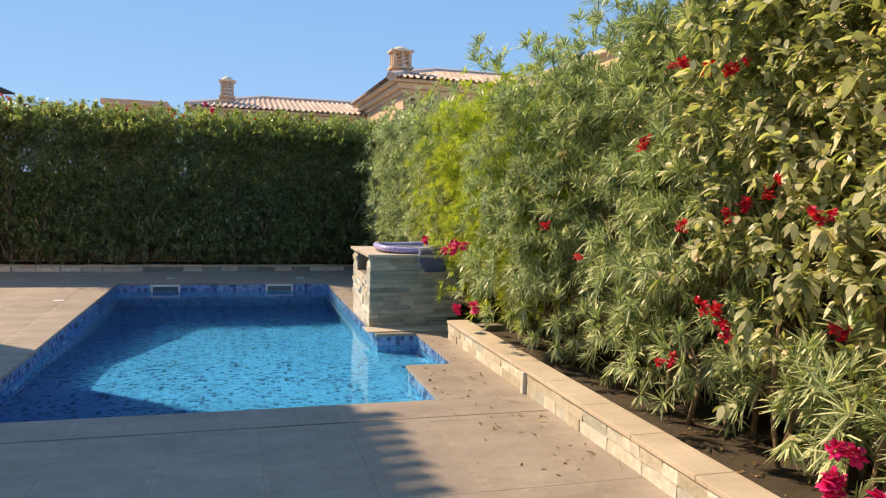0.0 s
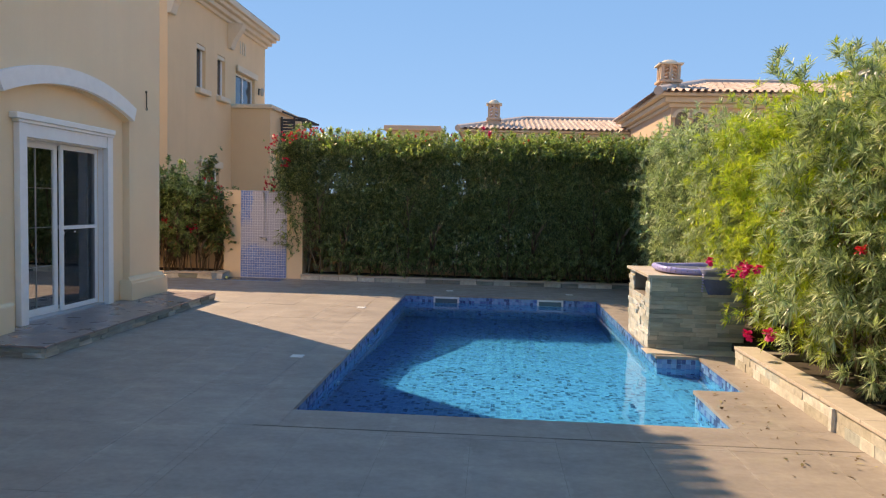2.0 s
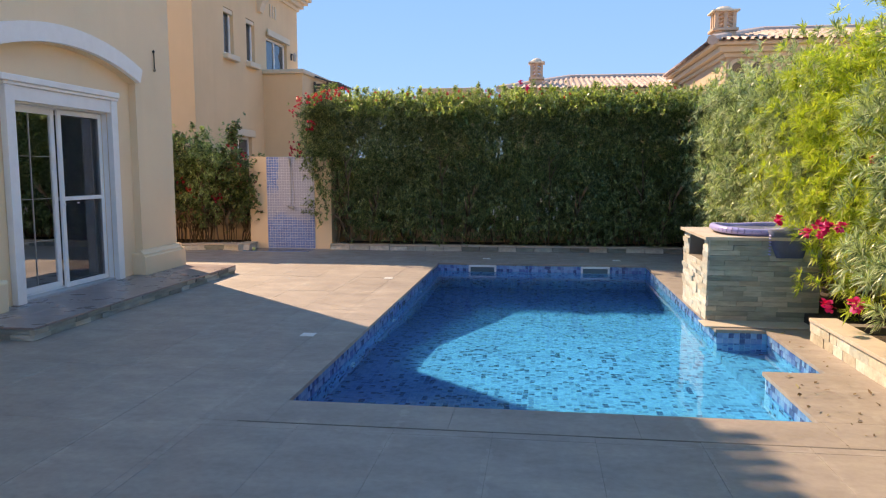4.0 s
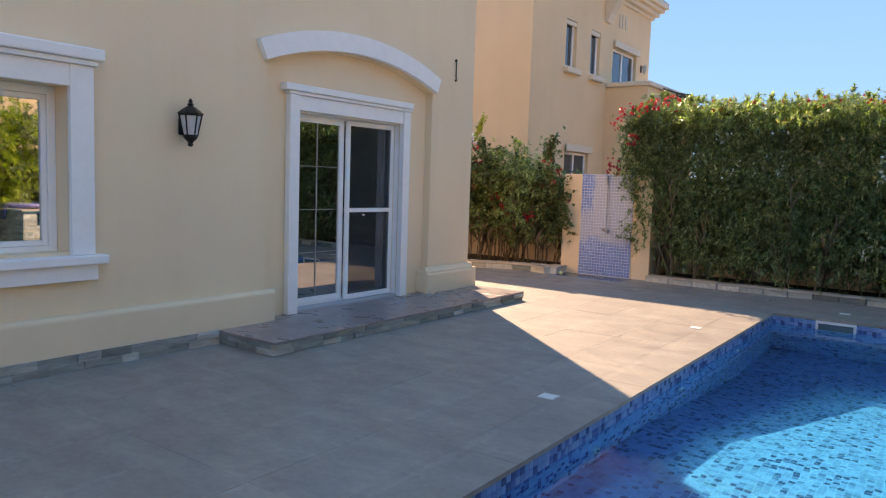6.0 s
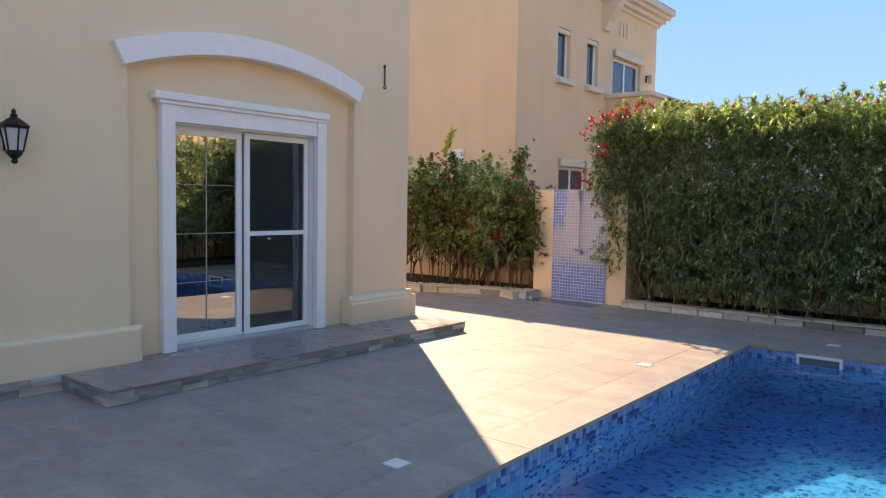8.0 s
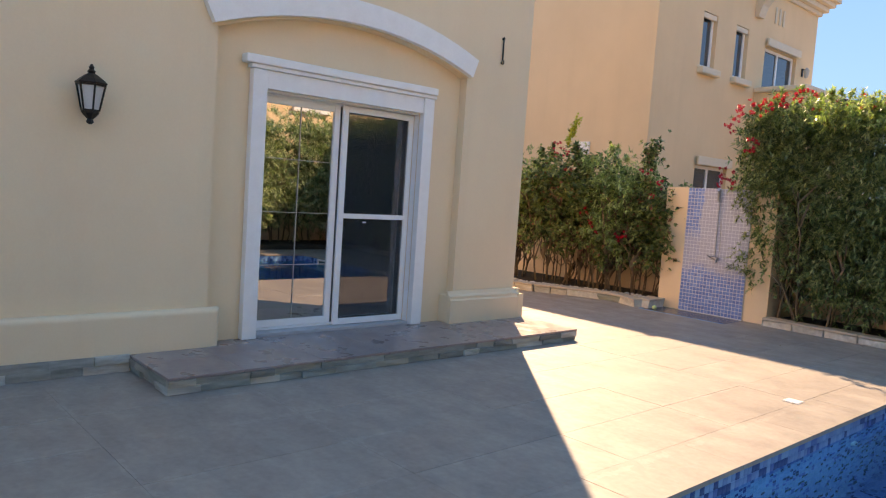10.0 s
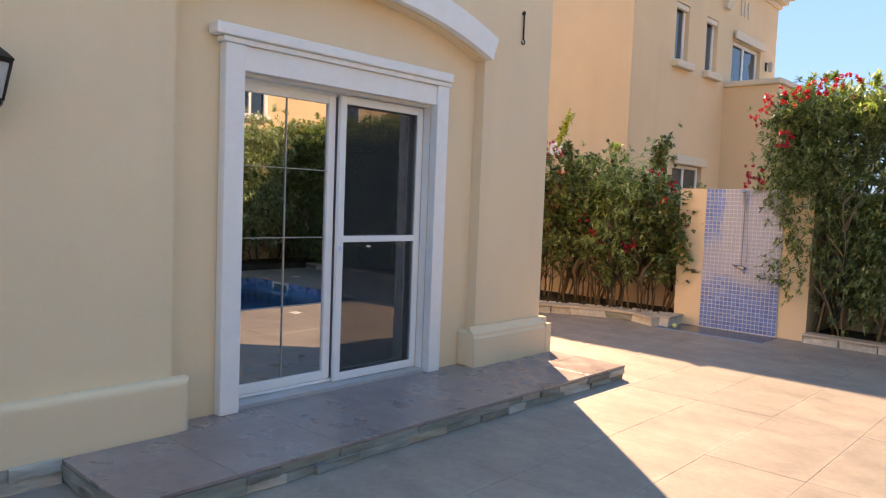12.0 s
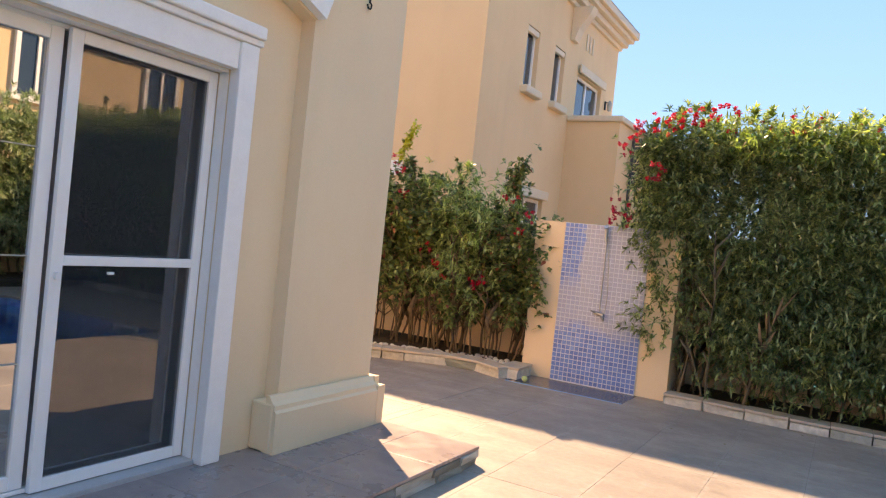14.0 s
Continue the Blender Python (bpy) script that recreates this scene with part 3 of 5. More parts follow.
# ---- neighbour villa ----
def sash_window(parent, y0, y1, z0, z1, x, lintel=0.2, sill=True, mull=True):
    w = part("window", frame_bars(y0, y1, z0, z1, x - 0.05, x + 0.01, 0.07), UPVC, parent, "white framed window")
    part("pane", boxes((x - 0.03, x - 0.022, y0 + 0.07, y1 - 0.07, z0 + 0.07, z1 - 0.07)), NGLASS, w, "blue-grey reflecting glass")
    if mull:
        part("mullion", boxes((x - 0.045, x + 0.008, (y0 + y1) / 2 - 0.035, (y0 + y1) / 2 + 0.035, z0 + 0.07, z1 - 0.07)), UPVC, w)
    if sill:
        part("sill", boxes((x + 0.0, x + 0.26, y0 - 0.1, y1 + 0.1, z0 - 0.16, z0 - 0.003), bevel=0.03), CREAM, w, "cream moulded sill")
    if lintel:
        part("lintel", boxes((x + 0.163, x + 0.22, y0 - 0.05, y1 + 0.05, z1 + 0.003, z1 + lintel), bevel=0.02), CREAM, w, "cream moulded lintel")
    return w


NGLASS = Mat("neighbour_glass", 0.05, 0.0, 1.0).color((0.03, 0.05, 0.07)).m
NX0, NXF = -20.0, -8.7


def neighbour():
    house = thing("neighbour_villa", "peach rendered two-storey villa with cream eaves behind the garden wall", "house")
    wins = [(20.10, 20.72, 4.62, 5.85), (21.62, 22.24, 4.62, 5.85), (23.15, 25.0, 4.45, 5.62), (20.3, 21.8, 1.3, 2.45)]
    bm = bmesh.new()
    d = 0.16
    box(bm, NX0, NXF - d, 18.3, 26.1, 0, 7.2)
    ys = sorted({18.3, 26.1, *[w[0] for w in wins], *[w[1] for w in wins]})
    zs = sorted({0, 7.2, *[w[2] for w in wins], *[w[3] for w in wins]})
    for y0, y1 in zip(ys, ys[1:]):
        for z0, z1 in zip(zs, zs[1:]):
            cy, cz = (y0 + y1) / 2, (z0 + z1) / 2
            if not any(w[0] < cy < w[1] and w[2] < cz < w[3] for w in wins):
                box(bm, NXF - d, NXF, y0, y1, z0, z1)
    bmesh.ops.remove_doubles(bm, verts=bm.verts, dist=0.0005)
    part("wall", bm, WALL_N, house, "smooth peach render")
    for i, (y0, y1, z0, z1) in enumerate(wins):
        sash_window(house, y0 + 0.004, y1 - 0.004, z0 + 0.004, z1 - 0.004, NXF - d + 0.055, 0.2 if i > 1 else 0.0, i < 2, i > 1)
    for i in (0, 1):
        y0, y1, z0, z1 = wins[i]
        part("lintel", boxes((NXF - d + 0.07, NXF - 0.01, y0 + 0.01, y1 - 0.01, z1 - 0.13, z1 - 0.01), bevel=0.02), CREAM, house, "cream shutter box")
    bm = bmesh.new()
    for k, (o, z0, z1) in enumerate(((0.08, 6.95, 7.06), (0.2, 7.062, 7.20), (0.32, 7.202, 7.32), (0.42, 7.322, 7.5))):
        box(bm, NX0 - o, NXF + o, 18.3 - 0.5 * o, 26.1 + o, z0, z1, bevel=0.02)
    part("cornice", bm, CREAM, house, "stepped cream eaves moulding")
    for y in (18.42, 22.6):
        bm = bmesh.new()
        prism(bm, [(-8.695, 6.2), (-8.60, 6.2), (-8.52, 6.45), (-8.28, 6.78), (-8.22, 6.945), (-8.695, 6.945)], "y", y - 0.16, y + 0.16)
        part("bracket", bm, CREAM, house, "cream scrolled eaves bracket")
    for k in range(3):
        part("vent_slot", boxes((NXF + 0.001, NXF + 0.03, 23.5 + k * 0.22, 23.58 + k * 0.22, 6.25, 6.65), bevel=0.008), CREAM, house)
    bm = bmesh.new()
    e = 0.42
    c = [(NX0 - e, 18.3 - 0.5 * e), (NXF + e, 18.3 - 0.5 * e), (NXF + e, 26.1 + e), (NX0 - e, 26.1 + e)]
    v = [bm.verts.new((*p, 7.51)) for p in c] + [bm.verts.new((-16, 22, 9.2)), bm.verts.new((-12.7, 22, 9.2))]
    for f in ((0, 1, 5, 4), (1, 2, 5), (2, 3, 4, 5), (3, 0, 4), (3, 2, 1, 0)):
        bm.faces.new([v[i] for i in f])
    part("roof", bm, ROOF, house, "terracotta barrel-tiled hip roof")
    bm = boxes((NXF + 0.003, -7.45, 22.8, 27.2, 0, 4.40))
    part("balcony_block", bm, WALL_N, house, "peach rendered balcony block")
    part("coping", boxes((NXF + 0.003, -7.37, 22.72, 27.3, 4.405, 4.54), bevel=0.03), CREAM, house, "cream balcony coping")
    lamp = part("wall_lamp", boxes((NXF + 0.001, NXF + 0.03, 25.36, 25.44, 5.2, 5.42), (NXF + 0.03, NXF + 0.12, 25.38, 25.42, 5.38, 5.40), bevel=0.004), BLACK, house, "small dark wall lamp")
    part("shade", lathe(bmesh.new(), [(0.02, 5.16), (0.05, 5.18), (0.07, 5.34), (0.08, 5.35), (0.02, 5.44)], 8, (NXF + 0.13, 25.40, 0)), BRASS, lamp)
    part("vent", boxes((-10.46, -10.16, 18.24, 18.297, 2.50, 2.78), (-10.42, -10.2, 18.22, 18.238, 2.54, 2.57), (-10.42, -10.2, 18.22, 18.238, 2.62, 2.65), (-10.42, -10.2, 18.22, 18.238, 2.70, 2.73), bevel=0.006), WHITE, house, "white louvred wall vent")
    return house


def roof_mat():
    m = Mat("clay_tiles", 0.8)
    c = m.ramp(m.per_island(), [(0.0, (0.44, 0.30, 0.24)), (0.5, (0.56, 0.42, 0.35)), (1.0, (0.70, 0.58, 0.50))])
    m.color(m.mix(0.35, c, m.ramp(m.noise(3, 5), [(0.3, (0.30, 0.18, 0.14)), (0.7, (0.62, 0.50, 0.42))])))
    return m.m


ROOF = roof_mat()
neighbour()

SLAT = plain("dark_slats", (0.06, 0.06, 0.065), 0.6)
perg = thing("pergola", "dark louvred pergola side with a sloping roof beside the peach villa", "pergola", (-7.2, 23.9, 0))
for dx in (-0.20, 0.22):
    part("post", boxes((dx - 0.03, dx + 0.03, -0.05, 0.01, 0, 4.28)), SLAT, perg)
part("beam", prism(bmesh.new(), [(-0.24, 4.44), (0.30, 4.24), (0.62, 4.20), (0.62, 4.25), (0.30, 4.30), (-0.24, 4.50)], "y", -0.10, 0.06), SLAT, perg)
for i in range(11):
    part("slat", boxes((-0.17, 0.19, -0.03, -0.005, 3.15 + i * 0.10, 3.22 + i * 0.10)), SLAT, perg)
for i in range(6):
    part("rafter", boxes((-0.2, 0.6, 0.25 + i * 0.3, 0.30 + i * 0.3, 4.20, 4.26)), SLAT, perg)
part("pillar", boxes((0.27, 0.44, -0.12, 0.08, 0, 4.14), bevel=0.01), WALL_N, perg, "pale rendered end pillar")


# ---- far villas ----
def tiled_slope(bm, a, b, c, d, pitch=0.24):
    """Barrel tile rows running down the slope from the ridge c-d to the eaves a-b."""
    a, b, c, d = map(Vector, (a, b, c, d))
    n = max(2, int((b - a).length / pitch))
    for i in range(n):
        f = (i + 0.5) / n
        lo = a.lerp(b, f)
        hi = c.lerp(d, f) if (d - c).length > 0.01 else lo.lerp(c, min(1, 2 * min(f, 1 - f)))
        if (d - c).length > 0.01:
            # keep the rows square to the eaves
            e = (b - a).normalized()
            s = (lo - a).dot(e)
            s0, s1 = (c - a).dot(e), (d - a).dot(e)
            if s < s0:
                hi = a.lerp(c, s / s0)
            elif s > s1:
                hi = b.lerp(d, ((b - a).length - s) / ((b - a).length - s1))
            else:
                hi = c.lerp(d, (s - s0) / (s1 - s0))
        if (hi - lo).length > 0.3:
            k = max(1, int((hi - lo).length / 0.9))
            for j in range(k):
                tube(bm, lo.lerp(hi, j / k), lo.lerp(hi, (j + 1) / k), 0.075, 0.065, 6, False)


def chimney(parent, x, y, z, h=1.75, w=0.36):
    c = part("chimney", boxes((x - w, x + w, y - w, y + w, z - 0.25, z + h * 0.32), (x - w - 0.08, x + w + 0.08, y - w - 0.08, y + w + 0.08, z + h * 0.32 + 0.003, z + h * 0.40), bevel=0.02), WALL_F, parent, "peach rendered chimney with a pierced lantern top")
    bm = bmesh.new()
    for i in range(3):
        for j in range(3):
            if i != 1 or j != 1:
                box(bm, x + (i - 1) * w * 0.86 - 0.055, x + (i - 1) * w * 0.86 + 0.055, y + (j - 1) * w * 0.86 - 0.055, y + (j - 1) * w * 0.86 + 0.055, z + h * 0.4, z + h * 0.84)
    for k in range(4):
        zz = z + h * (0.43 + k * 0.11)
        for s in (-1, 1):
            tube(bm, (x - w * 0.86, y + s * w * 0.86, zz), (x, y + s * w * 0.86, zz + 0.12), 0.035, 0.035, 5)
            tube(bm, (x + w * 0.86, y + s * w * 0.86, zz), (x, y + s * w * 0.86, zz + 0.12), 0.035, 0.035, 5)
    part("lattice", bm, WALL_F, c)
    bm = boxes((x - w - 0.1, x + w + 0.1, y - w - 0.1, y + w + 0.1, z + h * 0.84, z + h * 0.89), bevel=0.015)
    lathe(bm, [(w * 0.95, h * 0.89), (w * 0.9, h * 0.94), (w * 0.6, h * 1.0), (w * 0.12, h * 1.03)], 14, (x, y, z))
    part("cap", bm, CREAM, c, "rounded cream cap")


def villa(x0, x1, y0, y1, eave, ridge_z, r0, r1, label, arches=()):
    t = thing("far_villa", label, "house")
    part("wall", boxes((x0, x1, y0, y1, 0, eave)), WALL_F, t, "peach render")
    part("cornice", boxes((x0 - 0.10, x1 + 0.10, y0 - 0.10, y1 + 0.10, eave - 0.34, eave - 0.2), (x0 - 0.28, x1 + 0.28, y0 - 0.28, y1 + 0.28, eave - 0.197, eave - 0.003), (x0 - 0.5, x1 + 0.5, y0 - 0.5, y1 + 0.5, eave, eave + 0.12), bevel=0.03), CREAM, t)
    o = 0.6
    ym = (y0 + y1) / 2
    c = [(x0 - o, y0 - o, eave + 0.13), (x1 + o, y0 - o, eave + 0.13), (x1 + o, y1 + o, eave + 0.13), (x0 - o, y1 + o, eave + 0.13), (r0, ym, ridge_z), (r1, ym, ridge_z)]
    bm = bmesh.new()
    v = [bm.verts.new(p) for p in c]
    for f in ((0, 1, 5, 4), (1, 2, 5), (2, 3, 4, 5), (3, 0, 4), (3, 2, 1, 0)):
        bm.faces.new([v[i] for i in f])
    tiled_slope(bm, c[0], c[1], c[4], c[5])
    tiled_slope(bm, c[3], c[0], c[4], c[4])
    part("roof", bm, ROOF, t, "pink-brown barrel-tiled hip roof")
    bm = bmesh.new()
    for p, q in ((c[4], c[5]), (c[0], c[4]), (c[1], c[5])):
        tube(bm, p, q, 0.16, 0.16, 8)
    part("ridge_tiles", bm, ROOF, t)
    for ax, az in arches:
        bm = bmesh.new()
        n = 12
        inner = [(ax - 0.2 * math.cos(math.pi * i / n), az + 0.2 * math.sin(math.pi * i / n)) for i in range(n + 1)]
        outer = [(ax - 0.31 * math.cos(math.pi * i / n), az + 0.31 * math.sin(math.pi * i / n)) for i in range(n + 1)]
        prism(bm, inner + outer[::-1], "y", y0 - 0.12, y0 - 0.002)
        w = part("arch", bm, CREAM, t, "cream arch hood over a window")
        bm = bmesh.new()
        prism(bm, [(ax - 0.2, az - 0.9), (ax + 0.2, az - 0.9)] + inner[::-1], "y", y0 - 0.03, y0 - 0.004)
        part("pane", bm, NGLASS, w)
    return t


v1 = villa(-1.5, 9.0, 34, 42, 4.88, 6.0, 1.1, 6.2, "long low peach villa with a pink-brown tiled roof beyond the hedge")
chimney(v1, -0.47, 35.2, 5.13, 1.4, 0.27)
v2 = villa(5.65, 16.0, 26, 34, 5.42, 6.6, 7.8, 12.5, "peach villa with tiled hip roof, arched windows and a chimney", ((6.0, 4.72), (6.62, 4.72)))
chimney(v2, 5.74, 27.0, 5.66, 1.2, 0.33)
flat = thing("far_building", "flat-roofed peach building beyond the hedge", "house")
part("wall", boxes((-5.4, -3.05, 34, 38, 0, 4.9)), WALL_F, flat)
part("parapet", boxes((-5.55, -2.9, 33.85, 38.2, 4.903, 5.15), bevel=0.04), WALL_F, flat)

# villa across the right-hand wall, seen in the glass
east = thing("east_villa", "peach two-storey villa behind the garden wall", "house")
part("wall", boxes((10.0, 18, -9, 9.3, 0, 7.2), (9.99, 18, 9.303, 23.5, 0, 5.6)), WALL_N, east, "peach render")
part("coping", boxes((9.8, 18.1, 9.31, 23.7, 5.603, 5.75), (9.8, 18.1, -9.2, 9.306, 7.203, 7.4), bevel=0.03), CREAM, east)
for y in (-4.5, 0.3, 4.6, 7.6, 17.75, 21.55):
    w = part("window", boxes((9.88, 9.995, y - 0.62, y - 0.5, 3.9, 5.5), (9.88, 9.995, y + 0.5, y + 0.62, 3.9, 5.5), (9.88, 9.995, y - 0.62, y + 0.62, 5.503, 5.65), (9.85, 9.995, y - 0.7, y + 0.7, 3.75, 3.897), (9.9, 9.99, y - 0.04, y + 0.04, 3.9, 5.5)), WHITE, east, "white framed window")
    part("pane", boxes((9.96, 9.994, y - 0.5, y - 0.042, 3.9, 5.5), (9.96, 9.994, y + 0.042, y + 0.5, 3.9, 5.5)), NGLASS, w)

# ---- paving ----
rng = random.Random(7)


def tag_piece(name, me, parent, loc, scale=None, rz=0.0):
    ob = new(name, me)
    ob.parent = parent
    ob.location = loc
    ob.rotation_euler = (0, 0, rz)
    if scale:
        ob.scale = scale
    return ob


deck = new("floor_deck")
tagged(deck, "large beige porcelain deck tiles with thin joints", kind="structure")
TILE_CACHE = {}


def deck_tile(x0, x1, y0, y1, name="tile", mat=None, z=0.0, h=0.028):
    w, d = round(x1 - x0 - 0.002, 3), round(y1 - y0 - 0.002, 3)
    if w < 0.02 or d < 0.02:
        return
    key = (w, d, name, h)
    if key not in TILE_CACHE:
        TILE_CACHE[key] = to_mesh(name, boxes((-w / 2, w / 2, -d / 2, d / 2, -h, 0), bevel=0.001), mat or DECK)
    tag_piece(name, TILE_CACHE[key], deck, ((x0 + x1) / 2, (y0 + y1) / 2, z + rng.uniform(-0.0008, 0.0008)))


CW = 0.39
TX, TY = 0.565, 1.17


def pave(rx0, rx1, ry0, ry1, ox=-3.33, oy=5.05):
    i0, i1 = math.floor((rx0 - ox) / TX), math.ceil((rx1 - ox) / TX)
    for i in range(i0, i1):
        x0, x1 = max(rx0, ox + i * TX), min(rx1, ox + (i + 1) * TX)
        j0, j1 = math.floor((ry0 - oy) / TY), math.ceil((ry1 - oy) / TY)
        for j in range(j0, j1):
            y0, y1 = max(ry0, oy + j * TY), min(ry1, oy + (j + 1) * TY)
            if x1 - x0 > 0.03 and y1 - y0 > 0.03:
                deck_tile(x0, x1, y0, y1)


SH = (-5.68, -4.44, 13.85, 14.41)     # sunk shower tray
pave(HX, PX0 - CW, -2.6, 13.85)
pave(SH[1], PX0 - CW, 13.85, 14.9)
pave(-9.5, SH[0], 11.0, 15.0)
pave(SH[0], HX, 11.0, 13.85)
pave(PX0 - CW, 2.3, -2.6, PY0 - CW)
pave(PX0 - CW, 2.6, PY1 + CW, 14.9)
pave(NX + CW - 0.08, 2.3, PY0 - CW, 8.2)
pave(1.6, 2.6, 9.9, PY1 + CW)
n = 8
for i in range(n):
    a, b = PY0 - CW + (PY1 - PY0 + 2 * CW) * i / n, PY0 - CW + (PY1 - PY0 + 2 * CW) * (i + 1) / n
    deck_tile(PX0 - CW, PX0 + 0.02, a, b, "coping_tile", h=0.03)
for i in range(3):
    w = (PX1 - PX0 - 0.02) / 3
    deck_tile(PX0 + 0.02 + w * i, PX0 + 0.02 + w * (i + 1), PY0 - CW, PY0 + 0.02, "coping_tile", h=0.03)
    deck_tile(PX0 + 0.02 + w * i, PX0 + 0.02 + w * (i + 1), PY1 - 0.02, PY1 + CW, "coping_tile", h=0.03)
deck_tile(PX1 - 0.0, NX + CW - 0.08, PY0 - CW, PY0 + 0.02, "coping_tile", h=0.03)
deck_tile(PX1 - 0.02, NX + CW - 0.08, PY0 + 0.02, NY0 + 0.02, "coping_tile", h=0.03)
deck_tile(NX - 0.02, NX + CW - 0.08, NY0 + 0.02, NY1 - 0.02, "coping_tile", h=0.03)
deck_tile(PX1 - 0.02, NX + 0.5, NY1 - 0.02, 8.6, "coping_tile", h=0.03)
deck_tile(PX1 - 0.02, 1.6, 8.6, 10.0, "coping_tile", h=0.03)
deck_tile(PX1 - 0.02, 1.6, 10.0, PY1 + CW, "coping_tile", h=0.03)

setting("trim_joint", boxes((PX0 - 0.15, NX + CW - 0.08, PY0 - CW - 0.007, PY0 - CW + 0.004, -0.01, 0.0022)), plain("dark_joint", (0.17, 0.145, 0.12), 0.9), "dark movement joint along the pool coping")

LID = plain("white_lid", (0.72, 0.72, 0.70), 0.45, var=0.05)
for x, y in ((-2.315, 7.37), (-2.30, 10.83), (-1.13, 13.23), (1.0, 13.2)):
    c = thing("deck_drain_cover", "small square white cover set flush in the deck", "drain cover", (x, y, 0.001), "deck drain covers")
    part("lid", boxes((-0.055, 0.055, -0.055, 0.055, 0, 0.006), bevel=0.002), LID, c)
    part("rim", boxes((-0.062, 0.062, -0.062, 0.062, 0, 0.003)), LID, c)

# pool skimmers and wall fittings
for x in (-1.15, 0.62):
    s = thing("pool_skimmer", "white plastic skimmer mouth in the mosaic at the waterline", "pool skimmer", (x, PY1 - 0.006, -0.115), "pool skimmers")
    part("frame", boxes((-0.22, 0.22, -0.035, 0.0, 0.055, 0.085), (-0.22, 0.22, -0.03, 0.0, -0.08, -0.05), (-0.22, -0.19, -0.03, 0.0, -0.05, 0.055), (0.19, 0.22, -0.03, 0.0, -0.05, 0.055), bevel=0.004), LID, s)
    # flat plate, its dark teal stands in for the shade inside the mouth
    part("throat", boxes((-0.19, 0.19, -0.012, -0.004, -0.05, 0.055)), plain("dark_throat", (0.07, 0.14, 0.16), 0.5) , s, "flat plate coloured dark for the shaded opening")
for y in (7.2, 9.0, 10.9):
    f = thing("pool_inlet", "round white return inlet in the mosaic pool wall under water", "pool inlet", (PX0, y, -0.42), "pool inlets")
    bm = bmesh.new()
    tube(bm, (0.0, 0, 0), (0.02, 0, 0), 0.055, 0.045, 14)
    part("flange", bm, LID, f)
    bm = bmesh.new()
    tube(bm, (0.021, 0, 0), (0.026, 0, 0), 0.02, 0.018, 10)
    part("nozzle", bm, BLACK, f)


# waterline mosaic
def chip_mat(name, per_island=False):
    m = Mat(name, 0.18)
    c = m.ramp(m.per_island() if per_island else m.per_object(), [(0.0, (0.12, 0.32, 0.60)), (0.25, (0.17, 0.40, 0.66)), (0.5, (0.12, 0.27, 0.52)), (0.70, (0.015, 0.035, 0.14)), (0.88, (0.05, 0.13, 0.38))])
    c.node.color_ramp.interpolation = "CONSTANT"
    m.color(m.mix(0.25, c, m.ramp(m.noise(30, 3), [(0.3, (0.05, 0.15, 0.4)), (0.7, (0.25, 0.45, 0.75))])))
    return m.m


CHIP, CHIP_I = chip_mat("glass_chip"), chip_mat("glass_chip_joined", True)
CS = 0.05


def chips_joined(parent, specs):
    bm = bmesh.new()
    for axis, a0, a1, fixed, sign, rows in specs:
        k = int((a1 - a0) / CS)
        for i in range(k):
            for z in rows:
                a, b = a0 + i * CS + 0.002, a0 + (i + 1) * CS - 0.002
                lo, hi = (fixed, fixed + 0.006 * sign) if sign > 0 else (fixed - 0.006, fixed)
                if axis == "x":
                    box(bm, a, b, lo, hi, z + 0.002, z + CS - 0.002)
                else:
                    box(bm, lo, hi, a, b, z + 0.002, z + CS - 0.002)
    part("mosaic", bm, CHIP_I, parent, "blue glass mosaic band at the waterline", kind="stuff")


ROWS_Z = (-0.085, -0.135, -0.185)
chips_joined(pool_end, [("x", PX0, PX1, PY1, -1, ROWS_Z), ("x", PX1, NX, NY1, -1, ROWS_Z)])
chips_joined(pool_side, [("y", PY0, PY1, PX0, 1, ROWS_Z[2:]), ("y", NY0, NY1, NX, -1, ROWS_Z), ("y", NY1, PY1, PX1, -1, ROWS_Z), ("y", PY0, NY0, PX1, -1, ROWS_Z)])
CHIP_ME = to_mesh("mosaic_tile", boxes((0, 0.006, 0.002, CS - 0.002, 0.002, CS - 0.002)), CHIP)

# ---- terrace step ----
SX, SY0, SY1, SZ = -4.60, 6.82, 11.06, 0.12
step = thing("terrace_step", "low terrace step with mauve-brown stone slabs and a split-stone edge", "step", (SX, 9, 0))
step["kind"] = "structure"
at_world(part("core", boxes((HX - RD, SX - 0.04, SY0 + 0.04, SY1 - 0.04, 0.0, SZ - 0.022)), GROUT, step))
ys = [SY0, 7.35, 8.0, 8.62, 9.24, 9.86, 10.5, SY1]
for a, b in zip(ys, ys[1:]):
    at_world(part("slab", boxes((-5.05, SX, a + 0.001, b - 0.001, SZ - 0.02, SZ), bevel=0.003), STEP, step))
    x0 = HX + 0.09 if a < 7.4 or a > 10.0 else HX - RD + 0.01
    at_world(part("slab", boxes((x0 if not (a > 9.7 and a < 10) else HX + 0.09, -5.052, a + 0.001, b - 0.001, SZ - 0.02, SZ - 0.0005), bevel=0.003), STEP, step))
at_world(part("slab", boxes((HX - RD + 0.004, HX + 0.088, 7.43, 9.937, SZ - 0.02, SZ - 0.001)), STEP, step))

STRIP_ME = []
LEDGE_P = []
for k in range(8):
    bm = boxes((0, 1, 0, 1, 0, 1))
    r = random.Random(k)
    for v in bm.verts:
        if v.co.y > 0.5:
            v.co.y += r.uniform(-0.35, 0.35)
        v.co.z += r.uniform(-0.03, 0.03)
    STRIP_ME.append(to_mesh("stone_strip", bm, LEDGE))


